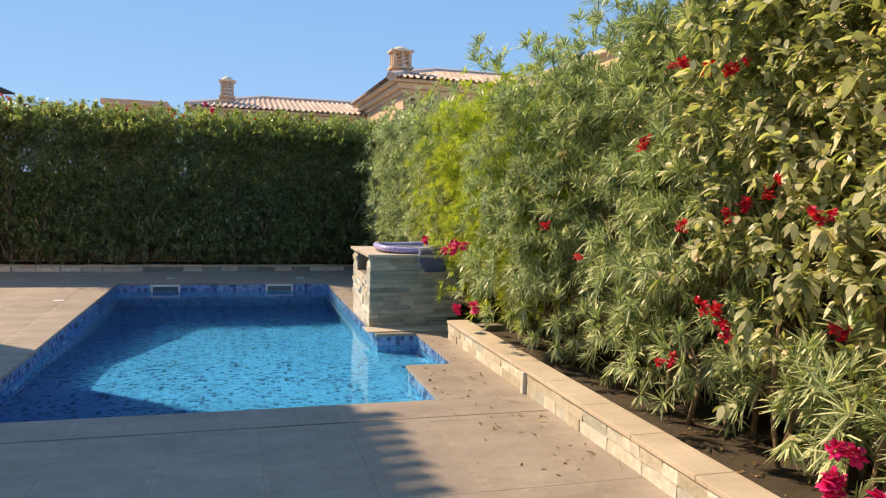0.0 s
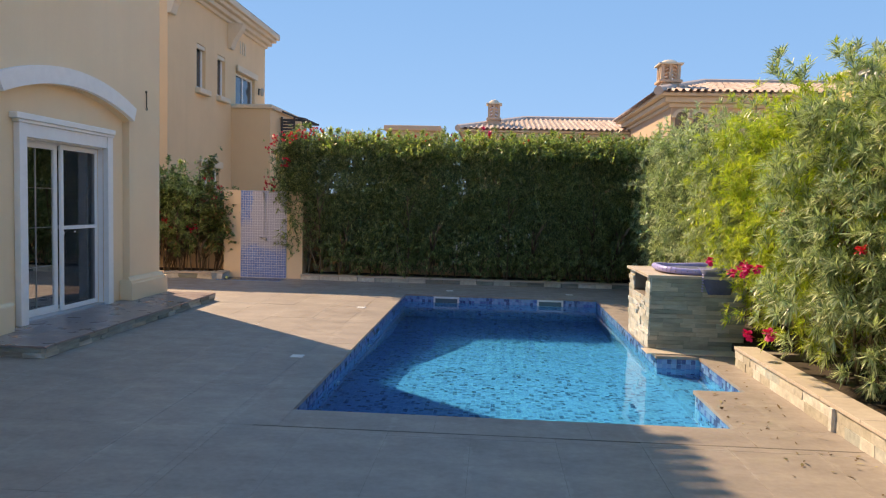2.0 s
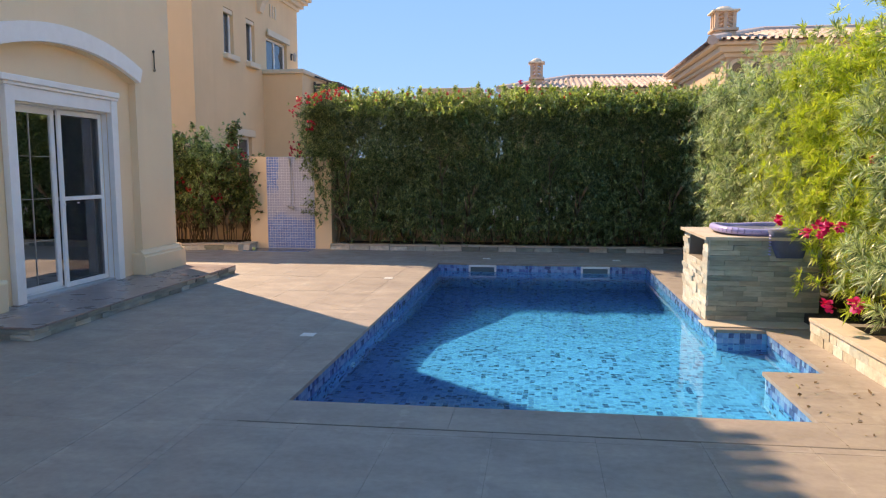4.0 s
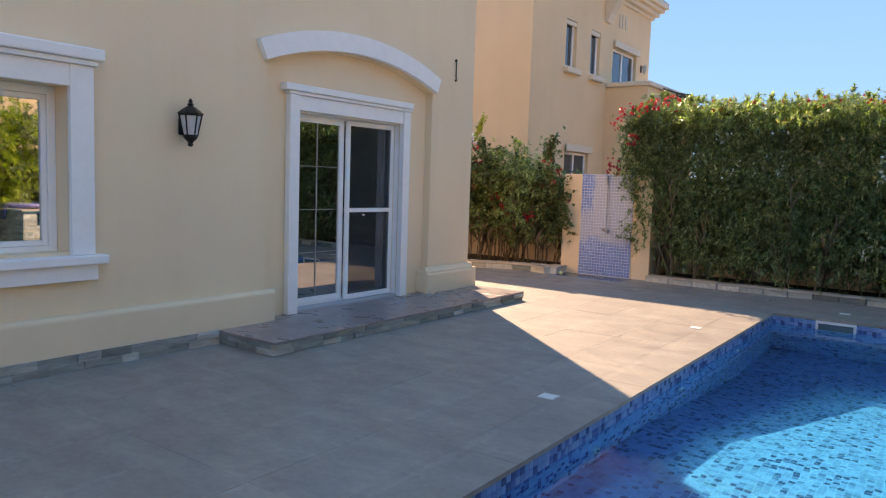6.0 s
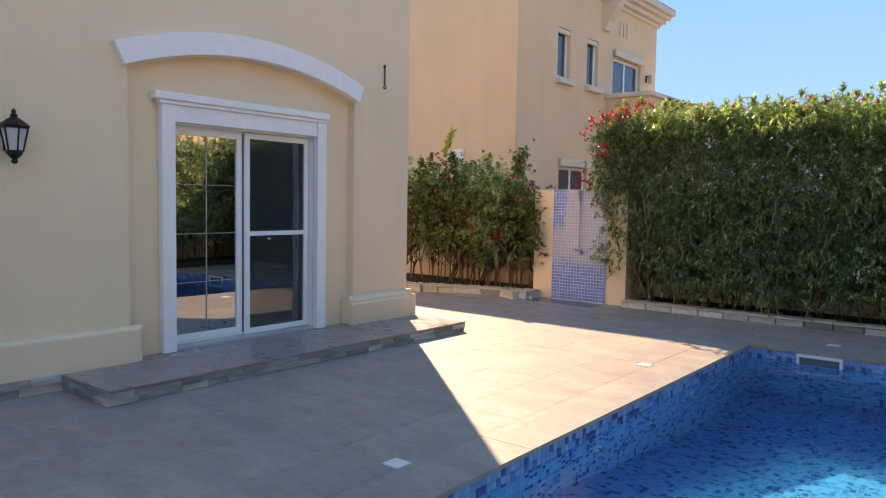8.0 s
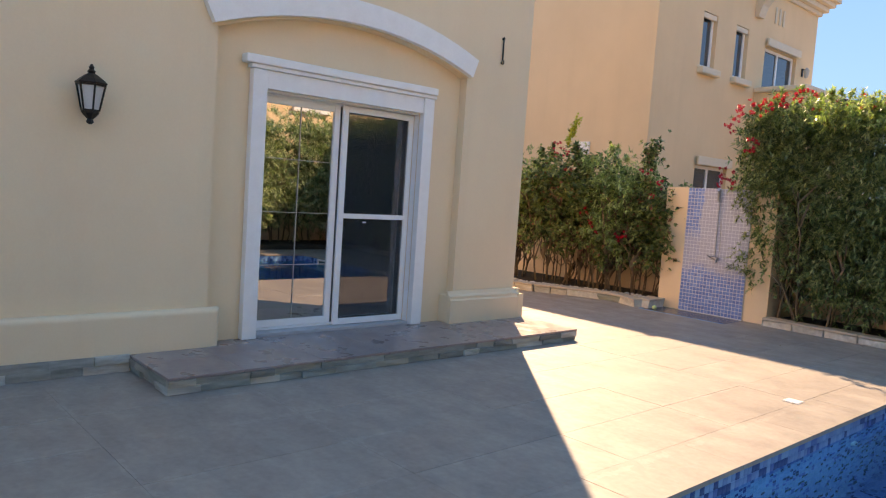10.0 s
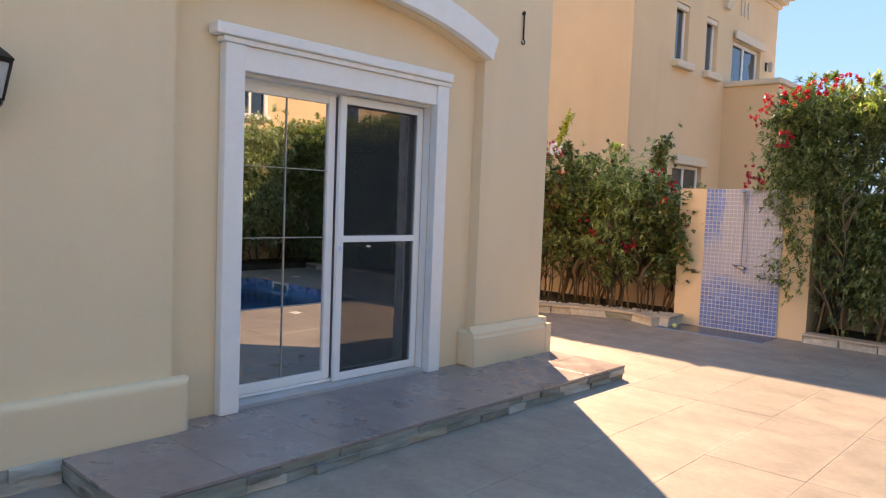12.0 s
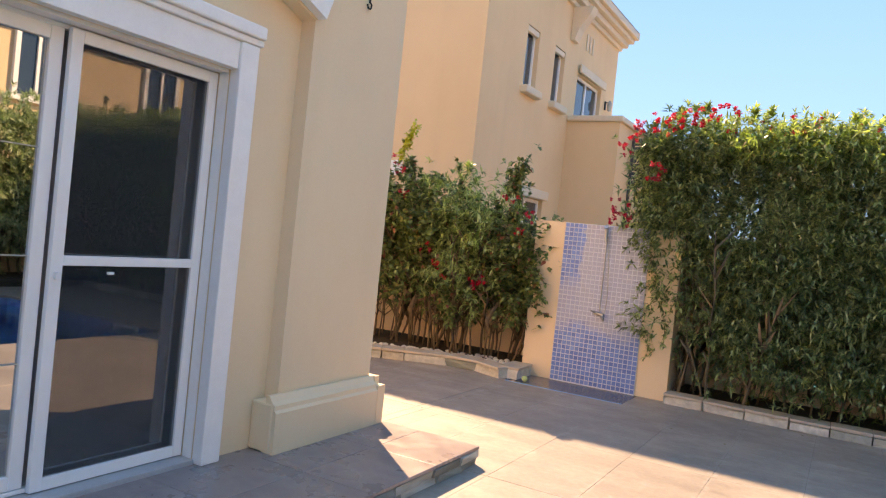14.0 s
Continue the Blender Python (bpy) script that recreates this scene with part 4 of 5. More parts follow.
def ledge(parent, origin, angle, length, height, rows, depth=0.018, smin=0.12, smax=0.36, seed=1, mat=None):
    """Split-stone strips laid in courses on an upright face; the face looks along +y before the turn."""
    r = random.Random(seed)
    m = Matrix.Rotation(angle, 3, "Z")
    off = parent.location
    for k in range(rows):
        z0, z1 = height * k / rows, height * (k + 1) / rows
        s = 0.0
        while s < length - 0.001:
            w = min(r.uniform(smin, smax), length - s)
            if length - s - w < smin * 0.5:
                w = length - s
            p = Vector(origin) + m @ Vector((s + 0.001, 0, z0 + 0.0008))
            me = r.choice(STRIP_ME) if mat is None else r.choice(mat)
            tag_piece("stone", me, parent, p - off, (w - 0.002, depth * (r.uniform(0.8, 1.15) if mat is LEDGE_P else r.uniform(0.45, 1.35)), z1 - z0 - 0.0016), angle)
            s += w


# faces: +x is angle -90, -x is angle 90, -y is angle 180
ledge(step, (SX - 0.04, SY1 - 0.0, 0.002), radians(-90), SY1 - SY0, SZ - 0.024, 2, 0.034, 0.16, 0.4, 3)
ledge(step, (SX - 0.01, SY0 + 0.04, 0.002), radians(180), 0.75, SZ - 0.024, 2, 0.034, 0.16, 0.4, 4)
ledge(step, (HX, SY1 - 0.04, 0.002), radians(0), 0.76, SZ - 0.024, 2, 0.034, 0.16, 0.4, 5)
skirt = thing("stone_skirting", "grey split-stone skirting along the foot of the cream house wall", "skirting", (HX, 0, 0))
skirt["kind"] = "structure"
ledge(skirt, (HX + 0.086, SY0, 0.0), radians(-90), 6.5, 0.125, 2, 0.02, 0.14, 0.36, 6)

# ---- waterfall block ----
BX0, BX1, BY0, BY1, BZ = 1.37, 2.42, 8.45, 9.66, 0.80
LEDGE_L = []
LIGHT_M = Mat("pale_ledge_stone", 0.7).world_pos()
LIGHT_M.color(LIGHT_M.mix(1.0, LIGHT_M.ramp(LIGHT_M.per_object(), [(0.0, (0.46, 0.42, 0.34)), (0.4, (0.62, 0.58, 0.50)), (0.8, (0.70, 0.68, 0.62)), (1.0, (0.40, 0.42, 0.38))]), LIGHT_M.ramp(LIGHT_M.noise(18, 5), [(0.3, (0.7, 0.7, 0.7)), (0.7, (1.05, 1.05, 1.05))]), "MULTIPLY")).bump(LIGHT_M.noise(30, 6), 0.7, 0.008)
for me in STRIP_ME:
    c = me.copy()
    c.materials[0] = LIGHT_M.m
    LEDGE_L.append(c)
LEDGE_P += LEDGE_L
GREEN_M = Mat("grey_green_ledge", 0.7).world_pos()
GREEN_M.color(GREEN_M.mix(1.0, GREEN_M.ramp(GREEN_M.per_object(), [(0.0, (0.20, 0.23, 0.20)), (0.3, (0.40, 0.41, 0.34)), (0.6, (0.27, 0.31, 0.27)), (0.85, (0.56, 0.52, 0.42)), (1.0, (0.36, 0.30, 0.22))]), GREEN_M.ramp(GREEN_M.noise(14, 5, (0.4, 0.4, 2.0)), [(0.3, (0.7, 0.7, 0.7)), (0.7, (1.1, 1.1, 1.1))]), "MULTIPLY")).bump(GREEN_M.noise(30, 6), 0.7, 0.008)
LEDGE_G = []
for me in STRIP_ME:
    c = me.copy()
    c.materials[0] = GREEN_M.m
    LEDGE_G.append(c)
blk = thing("waterfall_block", "low waterfall block clad in grey-green split stone with pale top", "water feature", (BX0, BY0, 0))
blk["kind"] = "structure"
at_world(part("core", boxes((BX0 + 0.02, BX1, BY0 + 0.02, BY1, 0, 0.56), (BX0 + 0.02, BX1, BY0 + 0.02, BY0 + 0.22, 0.56, BZ), (BX0 + 0.02, BX1, BY1 - 0.28, BY1, 0.56, BZ), (BX0 + 0.3, BX1, BY0 + 0.22, BY1 - 0.28, 0.56, BZ)), GROUT, blk))
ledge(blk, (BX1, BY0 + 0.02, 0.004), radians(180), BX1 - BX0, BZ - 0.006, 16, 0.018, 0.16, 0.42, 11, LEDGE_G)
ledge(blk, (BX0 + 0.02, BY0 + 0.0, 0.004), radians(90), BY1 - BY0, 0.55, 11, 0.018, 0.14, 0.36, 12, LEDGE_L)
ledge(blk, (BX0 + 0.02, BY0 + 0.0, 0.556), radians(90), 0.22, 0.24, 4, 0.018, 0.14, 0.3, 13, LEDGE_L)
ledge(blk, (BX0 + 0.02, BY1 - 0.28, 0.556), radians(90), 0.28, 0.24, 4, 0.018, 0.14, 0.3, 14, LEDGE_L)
at_world(part("top_slab", boxes((BX0 - 0.03, 1.9, BY0 - 0.03, BY1 + 0.03, BZ, BZ + 0.032), (1.904, BX1 + 0.02, BY0 - 0.03, BY1 + 0.03, BZ, BZ + 0.032), bevel=0.003), COPE, blk, "pale beige stone slab"))
at_world(part("spout_lining", boxes((BX0 + 0.27, BX0 + 0.30, BY0 + 0.22, BY1 - 0.28, 0.56, BZ)), MOS_X, blk, "blue mosaic back of the waterfall slot"))
at_world(part("base_slab", boxes((BX0 - 0.07, BX1, BY0 - 0.30, BY0 - 0.003, 0.002, 0.012), bevel=0.002), COPE, blk))

# folded paddling float on the block
LILAC = plain("lilac_plastic", (0.38, 0.36, 0.70), 0.35, var=0.08, bump=0.05)
NAVY = plain("slate_fabric", (0.09, 0.11, 0.20), 0.75, var=0.2, bump=0.4)


def ring_pts(cx, cy, rx, ry, n=40, p=3.2):
    out = []
    for i in range(n):
        a = 6.2832 * i / n
        c, s = math.cos(a), math.sin(a)
        out.append((cx + rx * math.copysign(abs(c) ** (2 / p), c), cy + ry * math.copysign(abs(s) ** (2 / p), s)))
    return out


fl = thing("pool_float", "flat lilac pool float with dark fabric flap on the block", "pool float", (2.02, 8.95, BZ + 0.033))
bm = bmesh.new()
pts = ring_pts(0, 0, 0.47, 0.42)
for (ax, ay), (bx, by) in zip(pts, pts[1:] + pts[:1]):
    tube(bm, (ax, ay, 0.045 + 0.008 * math.sin(ax * 9)), (bx, by, 0.045 + 0.008 * math.sin(bx * 9)), 0.036, 0.036, 10, False)
part("rim_tube", bm, LILAC, fl, "lilac inflatable rim", True)
bm = bmesh.new()
f = bm.faces.new([bm.verts.new((x * 0.96, y * 0.96, 0.03)) for x, y in pts])
bmesh.ops.poke(bm, faces=[f])
for v in bm.verts:
    v.co.z += 0.012 * math.sin(v.co.x * 14) * math.cos(v.co.y * 11)
g = bmesh.ops.extrude_face_region(bm, geom=bm.faces[:])
for v in g["geom"]:
    if isinstance(v, bmesh.types.BMVert):
        v.co.z += 0.012
part("floor_sheet", bm, NAVY, fl, "dark net floor")
bm = bmesh.new()
prof = [(-0.30, 0.085), (-0.42, 0.075), (-0.50, 0.045), (-0.525, -0.03), (-0.53, -0.12), (-0.525, -0.20)]
rows_ = []
for k, (y, z) in enumerate(prof):
    w = 0.19 if k < 4 else 0.19 - 0.035 * (k - 3)
    rows_.append([bm.verts.new((0.10 + w * (i / 8 * 2 - 1), y - 0.006 * math.sin(i * 1.3), z)) for i in range(9)])
for a, b in zip(rows_, rows_[1:]):
    for i in range(8):
        bm.faces.new([a[i], a[i + 1], b[i + 1], b[i]])
ob = part("flap", bm, NAVY, fl, "slate-blue fabric flap hanging over the edge", True)
sm = ob.modifiers.new("thick", "SOLIDIFY")
sm.thickness = 0.022
bm = bmesh.new()
for i in range(7):
    tube(bm, (-0.095, -0.528, 0.02 - i * 0.03), (-0.085, -0.548, 0.015 - i * 0.03), 0.007, 0.007, 6)
part("lace", bm, LILAC, fl, "pale lacing along the flap")

# ---- planter on the right ----
PLX, PLW, PLZ, PLY1 = 2.07, 0.23, 0.20, 7.72
pl = thing("planter_wall", "low raised planter edge clad in pale split stone with beige coping", "planter", (PLX, 0, 0))
pl["kind"] = "structure"
at_world(part("core", boxes((PLX + 0.03, PLX + PLW - 0.01, -2.6, PLY1, -0.03, PLZ - 0.03), (PLX + 0.03, 3.39, PLY1 - 0.15, PLY1 - 0.02, -0.03, PLZ - 0.04)), GROUT, pl))
y = -2.6
while y < PLY1 - 0.05:
    b = min(y + 0.6, PLY1)
    if PLY1 - b < 0.2:
        b = PLY1
    at_world(part("coping_stone", boxes((PLX, PLX + PLW, y + 0.002, b - 0.002, PLZ - 0.03, PLZ), bevel=0.003), COPE, pl))
    y = b
ledge(pl, (PLX + 0.032, -1.0, -0.002), radians(90), PLY1 + 1.0, PLZ - 0.03, 2, 0.016, 0.14, 0.34, 21, LEDGE_P)
at_world(part("pier", boxes((PLX - 0.012, PLX + 0.02, 5.57, 5.62, 0, PLZ - 0.032), bevel=0.003), LIGHT_M.m, pl, "small upright stone"))
setting("ground_bed_right", boxes((PLX + PLW - 0.01, 3.4, -5.9, 15.3, -0.03, 0.10)), SOIL, "dark damp soil under the shrubs")
setting("ground_bed_far", boxes((-4.14, PLX + PLW - 0.012, 14.5, 15.35, -0.03, 0.07)), SOIL, "dark soil under the hedge")

# ---- far kerb and left bed ----
kerb = thing("garden_kerb", "low kerb of pale rough stones along the foot of the hedge", "kerb", (0, 14.4, 0))
kerb["kind"] = "structure"


def kerb_run(parent, pts, h=0.11, w=0.2, seed=5, step_=0.34):
    r = random.Random(seed)
    for (ax, ay), (bx, by) in zip(pts, pts[1:]):
        L = math.hypot(bx - ax, by - ay)
        k = max(1, round(L / step_))
        a = math.atan2(by - ay, bx - ax)
        for i in range(k):
            s = L / k
            c = (ax + (bx - ax) * (i + 0.5) / k, ay + (by - ay) * (i + 0.5) / k)
            bm = boxes((-s / 2 + 0.004, s / 2 - 0.004, -w / 2, w / 2, 0, h - 0.03), bevel=0.006)
            for v in bm.verts:
                v.co += Vector((0, r.uniform(-0.012, 0.012), r.uniform(-0.004, 0.004)))
            ob = part("stone", bm, LEDGE if r.random() < 0.5 else LIGHT_M.m, parent)
            ob.location = Vector((*c, 0)) - parent.location
            ob.rotation_euler = (0, 0, a)
            ob = part("coping_stone", boxes((-s / 2 + 0.002, s / 2 - 0.002, -w / 2 - 0.015, w / 2 + 0.015, h - 0.028, h + r.uniform(-0.004, 0.004)), bevel=0.005), COPE, parent)
            ob.location = Vector((*c, 0)) - parent.location
            ob.rotation_euler = (0, 0, a)


kerb_run(kerb, [(-4.15, 14.42), (-3.0, 14.36), (-1.0, 14.38), (2.26, 14.45)])
bedk = thing("bed_kerb", "curved low kerb of dark and pale stones round the corner bed", "kerb", (-6.5, 13.8, 0))
bedk["kind"] = "structure"
BED = [(-5.72, 13.93), (-6.1, 14.10), (-6.5, 14.06), (-6.95, 13.85), (-7.4, 13.6), (-8.0, 13.45), (-9.2, 13.4)]
kerb_run(bedk, BED, 0.12, 0.2, 9)
kerb_run(bedk, [(-5.70, 13.95), (-5.72, 14.38)], 0.13, 0.2, 10)
bm = bmesh.new()
prism(bm, [(x, y + 0.05) for x, y in BED] + [(-9.2, 15.6), (-5.76, 15.6)], "z", -0.02, 0.07)
setting("ground_bed_left", bm, SOIL, "dark soil of the corner bed")
bm = bmesh.new()
r = random.Random(3)
for i in range(420):
    x = r.uniform(-8.6, -5.85)
    y = np.interp(x, [p[0] for p in BED[::-1]], [p[1] for p in BED[::-1]]) + r.uniform(0.14, 0.55)
    s = r.uniform(0.012, 0.03)
    bmesh.ops.create_icosphere(bm, subdivisions=1, radius=s, matrix=Matrix.Translation((x, y, 0.075)) @ Matrix.Rotation(r.uniform(0, 3), 4, "Z") @ Matrix.Diagonal((1.3, 1, 0.7, 1)))
tagged(part("pebbles", bm, plain("white_pebble", (0.68, 0.66, 0.62), 0.6, var=0.15), None, "white and grey pebbles on the soil of the bed", True, "stuff"), category="pebbles")

# ---- outdoor shower ----
SXL, SXR, SYF, STOP = -5.40, -4.47, 14.415, 1.735


def shower_mat():
    m = Mat("shower_mosaic", 0.3)
    c = m.ramp(m.per_island(), [(0.0, (0.10, 0.22, 0.56)), (0.35, (0.13, 0.27, 0.62)), (0.7, (0.08, 0.17, 0.48)), (1.0, (0.20, 0.35, 0.68))])
    sep = m.n.new("ShaderNodeSeparateXYZ")
    g = m.n.new("ShaderNodeNewGeometry")
    m.l.new(g.outputs["Position"], sep.inputs[0])
    m.pos = g.outputs["Position"]
    zz = m.math("ADD", sep.outputs[2], m.math("MULTIPLY", m.noise(3.0, 5), 0.5))
    low = m.ramp(m.math("MULTIPLY", zz, 0.5), [(0.40, (0, 0, 0)), (0.47, (1, 1, 1))])
    xx = m.math("ADD", sep.outputs[0], m.math("MULTIPLY", m.noise(5.0, 5), 0.35))
    side = m.ramp(m.math("ADD", xx, 6.0), [(0.98, (0, 0, 0)), (1.14, (1, 1, 1))])
    band = m.ramp(m.math("MULTIPLY", zz, 0.5), [(0.62, (1, 1, 1)), (0.70, (0, 0, 0))])
    side = m.math("MAXIMUM", side, m.math("MULTIPLY", band, 0.8))
    m.color(m.mix(m.math("MULTIPLY", m.math("MULTIPLY", low, side), 0.96), c, (0.40, 0.43, 0.54)))
    return m.m


sh = thing("outdoor_shower", "blue mosaic outdoor shower panel with limescale, chrome hose and tap", "shower", ((SXL + SXR) / 2, SYF, 0))
at_world(part("panel", boxes((SXL, SXR, SYF - 0.012, SYF - 0.002, -0.03, STOP)), plain("white_grout", (0.66, 0.70, 0.78), 0.8), sh, "pale grout bed"))
bm = bmesh.new()
nx, nz = 19, 35
for i in range(nx):
    for k in range(nz):
        a, z = SXL + (SXR - SXL) * i / nx, 0.01 + (STOP - 0.012) * k / nz
        box(bm, a + 0.004, a + (SXR - SXL) / nx - 0.004, SYF - 0.015, SYF - 0.0125, z + 0.004, z + STOP / nz - 0.004)
at_world(part("mosaic", bm, shower_mat(), sh, "blue mosaic tiles clouded with limescale", kind="stuff"))
bm = bmesh.new()
for p, q in (((-4.92, SYF - 0.03, 0.78), (-4.92, SYF - 0.03, 1.72)), ((-4.92, SYF - 0.03, 1.66), (-4.92, SYF - 0.10, 1.74))):
    tube(bm, p, q, 0.006, 0.006, 8)
at_world(part("riser_pipe", bm, CHROME, sh, "thin chrome pipe"))
bm = bmesh.new()
prev = None
for i in range(26):
    u = i / 25
    p = Vector((-4.90 + 0.05 * math.sin(math.pi * u), SYF - 0.045, 1.62 - 1.0 * math.sin(math.pi * u * 0.5) + 0.14 * u * u))
    if prev is not None:
        tube(bm, prev, p, 0.004, 0.004, 6, False)
    prev = p
at_world(part("hose", bm, CHROME, sh, "hanging metal hose"))
bm = bmesh.new()
tube(bm, (-4.92, SYF - 0.06, 1.56), (-4.92, SYF - 0.075, 1.70), 0.014, 0.018, 8)
tube(bm, (-4.92, SYF - 0.07, 1.70), (-4.92, SYF - 0.10, 1.72), 0.018, 0.024, 12)
at_world(part("hand_shower", bm, CHROME, sh, "small chrome hand shower"))
bm = bmesh.new()
tube(bm, (-4.98, SYF - 0.02, 0.80), (-4.86, SYF - 0.06, 0.78), 0.018, 0.022, 10)
tube(bm, (-4.88, SYF - 0.055, 0.78), (-4.84, SYF - 0.12, 0.74), 0.014, 0.012, 8)
tube(bm, (-4.96, SYF - 0.05, 0.80), (-5.0, SYF - 0.09, 0.82), 0.008, 0.008, 6)
at_world(part("tap", bm, CHROME, sh, "chrome mixer tap"))
setting("floor_shower_tray", boxes((SH[0], SH[1], SH[2], SH[3], -0.03, 0.0)), mosaic("mosaic_tray", "x", "y", 0.05, [(0.0, (0.04, 0.06, 0.12)), (0.4, (0.09, 0.09, 0.10)), (0.7, (0.13, 0.11, 0.10))], grout=(0.22, 0.21, 0.20)), "damp dark blue mosaic shower tray")
setting("trim_shower_tray", boxes((SH[0], SH[1], SH[2] - 0.012, SH[2] - 0.001, -0.03, 0.006), (SH[0] - 0.012, SH[0] - 0.001, SH[2], SH[3], -0.03, 0.006)), CHIP, "blue mosaic rim of the shower tray")
ball = thing("ball", "small yellow-green tennis ball lying by the shower tray", "ball", (-5.52, 13.98, 0.031))
bm = bmesh.new()
bmesh.ops.create_uvsphere(bm, u_segments=16, v_segments=10, radius=0.032)
part("shell", bm, plain("ball_felt", (0.45, 0.55, 0.22), 0.9, bump=0.6), ball, smooth=True)
bm = bmesh.new()
prev = None
for i in range(25):
    a = 6.2832 * i / 24
    p = Vector((0.031 * math.cos(a), 0.031 * math.sin(a) * 0.8, 0.018 * math.cos(2 * a))).normalized() * 0.0322
    if prev is not None:
        tube(bm, prev, p, 0.0014, 0.0014, 4, False)
    prev = p
part("seam", bm, LID, ball)


# ---- planting ----
def tri_mesh(name, verts, tris, mat):
    me = bpy.data.meshes.new(name)
    nv, nt = len(verts), len(tris)
    me.vertices.add(nv)
    me.vertices.foreach_set("co", np.asarray(verts, np.float32).ravel())
    me.loops.add(nt * 3)
    me.loops.foreach_set("vertex_index", np.asarray(tris, np.int32).ravel())
    me.polygons.add(nt)
    me.polygons.foreach_set("loop_start", np.arange(0, nt * 3, 3, dtype=np.int32))
    me.polygons.foreach_set("use_smooth", np.ones(nt, bool))
    me.update(calc_edges=True)
    me.materials.append(mat)
    return me


def norm(v):
    return v / np.maximum(np.linalg.norm(v, axis=-1, keepdims=True), 1e-9)


def leaf_cloud(base, way, length, width, droop, rg, fine=True):
    """Leaves as bent blades: base points, directions, lengths and widths."""
    n = len(base)
    up = np.array([0, 0, 1.0])
    side = norm(np.cross(way, up + rg.normal(0, 0.25, (n, 3))))
    nrm = norm(np.cross(side, way))
    L, W = length[:, None], width[:, None]
    down = np.array([0, 0, -1.0]) * droop
    mid1 = base + way * L * 0.35 + nrm * L * 0.03
    mid2 = base + way * L * 0.70 + down * L * 0.25
    tip = base + way * L * 0.97 + down * L * 0.6
    if fine:
        vs = np.stack([base, mid1 - side * W * 0.5, mid1 + side * W * 0.5, mid2 - side * W * 0.42, mid2 + side * W * 0.42, tip], 1)
        t = np.array([(0, 1, 2), (1, 3, 4), (1, 4, 2), (3, 5, 4)])
    else:
        vs = np.stack([base, mid1 - side * W * 0.5, mid1 + side * W * 0.5, tip], 1)
        t = np.array([(0, 1, 2), (1, 3, 2)])
    k = vs.shape[1]
    tris = (t[None] + (np.arange(n) * k)[:, None, None]).reshape(-1, 3)
    return vs.reshape(-1, 3), tris


def shell_points(n, half, rg, depth=0.45, boxy=3.0, lump=0.16, seed=0, clump=0.0):
    """Points in the outer layer of a rounded block, with lumps; and the outward way there."""
    h = np.asarray(half)
    area = np.array([h[1] * h[2], h[0] * h[2], h[0] * h[1]])
    c = rg.uniform(-1, 1, (n, 3))
    ax = rg.choice(3, n, p=area / area.sum())
    c[np.arange(n), ax] = np.where(rg.random(n) < 0.5, -1, 1)
    d = norm(c)
    r = 1.0 / (np.abs(d) ** boxy).sum(1) ** (1 / boxy)
    k = np.array([1.0, 1.7, 2.3, 3.1]) + seed * 0.37
    w = lump * (np.sin(d[:, 0] * 5 * k[0] + seed) * np.cos(d[:, 2] * 7 * k[1]) + 0.6 * np.sin(d[:, 1] * 9 + d[:, 2] * 11 * k[2] + seed))
    f = (1 - depth * rg.random(n) ** 1.6) * (1 + w)
    p = d * (r * f)[:, None] * h
    pocket = np.sin(p[:, 0] * 8 + seed) * np.sin(p[:, 1] * 9 + seed * 2) * np.sin(p[:, 2] * 7.3 + seed * 3)
    p = p * (1 + clump * np.minimum(pocket, 0.32))[:, None]
    return p, norm(d / h)


def rosettes(n, per, half, length, width, droop, seed, spread=(0.45, 1.75), sprigs=0, lead=0.75, sway=0.4, **kw):
    rg = np.random.default_rng(seed)
    p, out = shell_points(n, half, rg, seed=seed, **kw)
    axis = norm(out * lead + np.array([0, 0, 0.6]) + rg.normal(0, sway, (n, 3)))
    if sprigs:
        top = np.flatnonzero(p[:, 2] > half[2] * 0.72)
        idx = rg.choice(top, sprigs)
        lean = rg.normal(0, 0.22, (sprigs, 3)) + out[idx] * 0.25 + np.array([0, 0, 1.0])
        k = np.arange(1, 8)[None, :, None] * (rg.uniform(0.006, 0.017, (sprigs, 1, 1)))
        sp = (p[idx][:, None, :] + lean[:, None, :] * k).reshape(-1, 3)
        p = np.vstack([p, sp])
        axis = np.vstack([axis, norm(np.repeat(lean, 7, 0) + rg.normal(0, 0.2, sp.shape))])
        out = np.vstack([out, np.repeat(out[idx], 7, 0)])
    p, axis, out = (np.repeat(a, per, 0) for a in (p, axis, out))
    m = len(p)
    rnd = norm(np.cross(axis, rg.normal(0, 1, (m, 3))))
    a = rg.uniform(*spread, m)[:, None]
    way = norm(axis * np.cos(a) + rnd * np.sin(a))
    base = p + axis * rg.uniform(-0.03, 0.015, m)[:, None]
    return base, way, rg.uniform(0.65, 1.15, m) * length, rg.uniform(0.75, 1.2, m) * width, np.full((m, 1), droop) * rg.uniform(0.3, 1.6, (m, 1)), rg


def crown_mesh(name, mat, n, per, half, length, width, droop, seed, fine=True, **kw):
    b, w, L, W, dr, rg = rosettes(n, per, half, length, width, droop, seed, **kw)
    v, t = leaf_cloud(b, w, L, W, dr, rg, fine)
    return tri_mesh(name, v, t, mat)


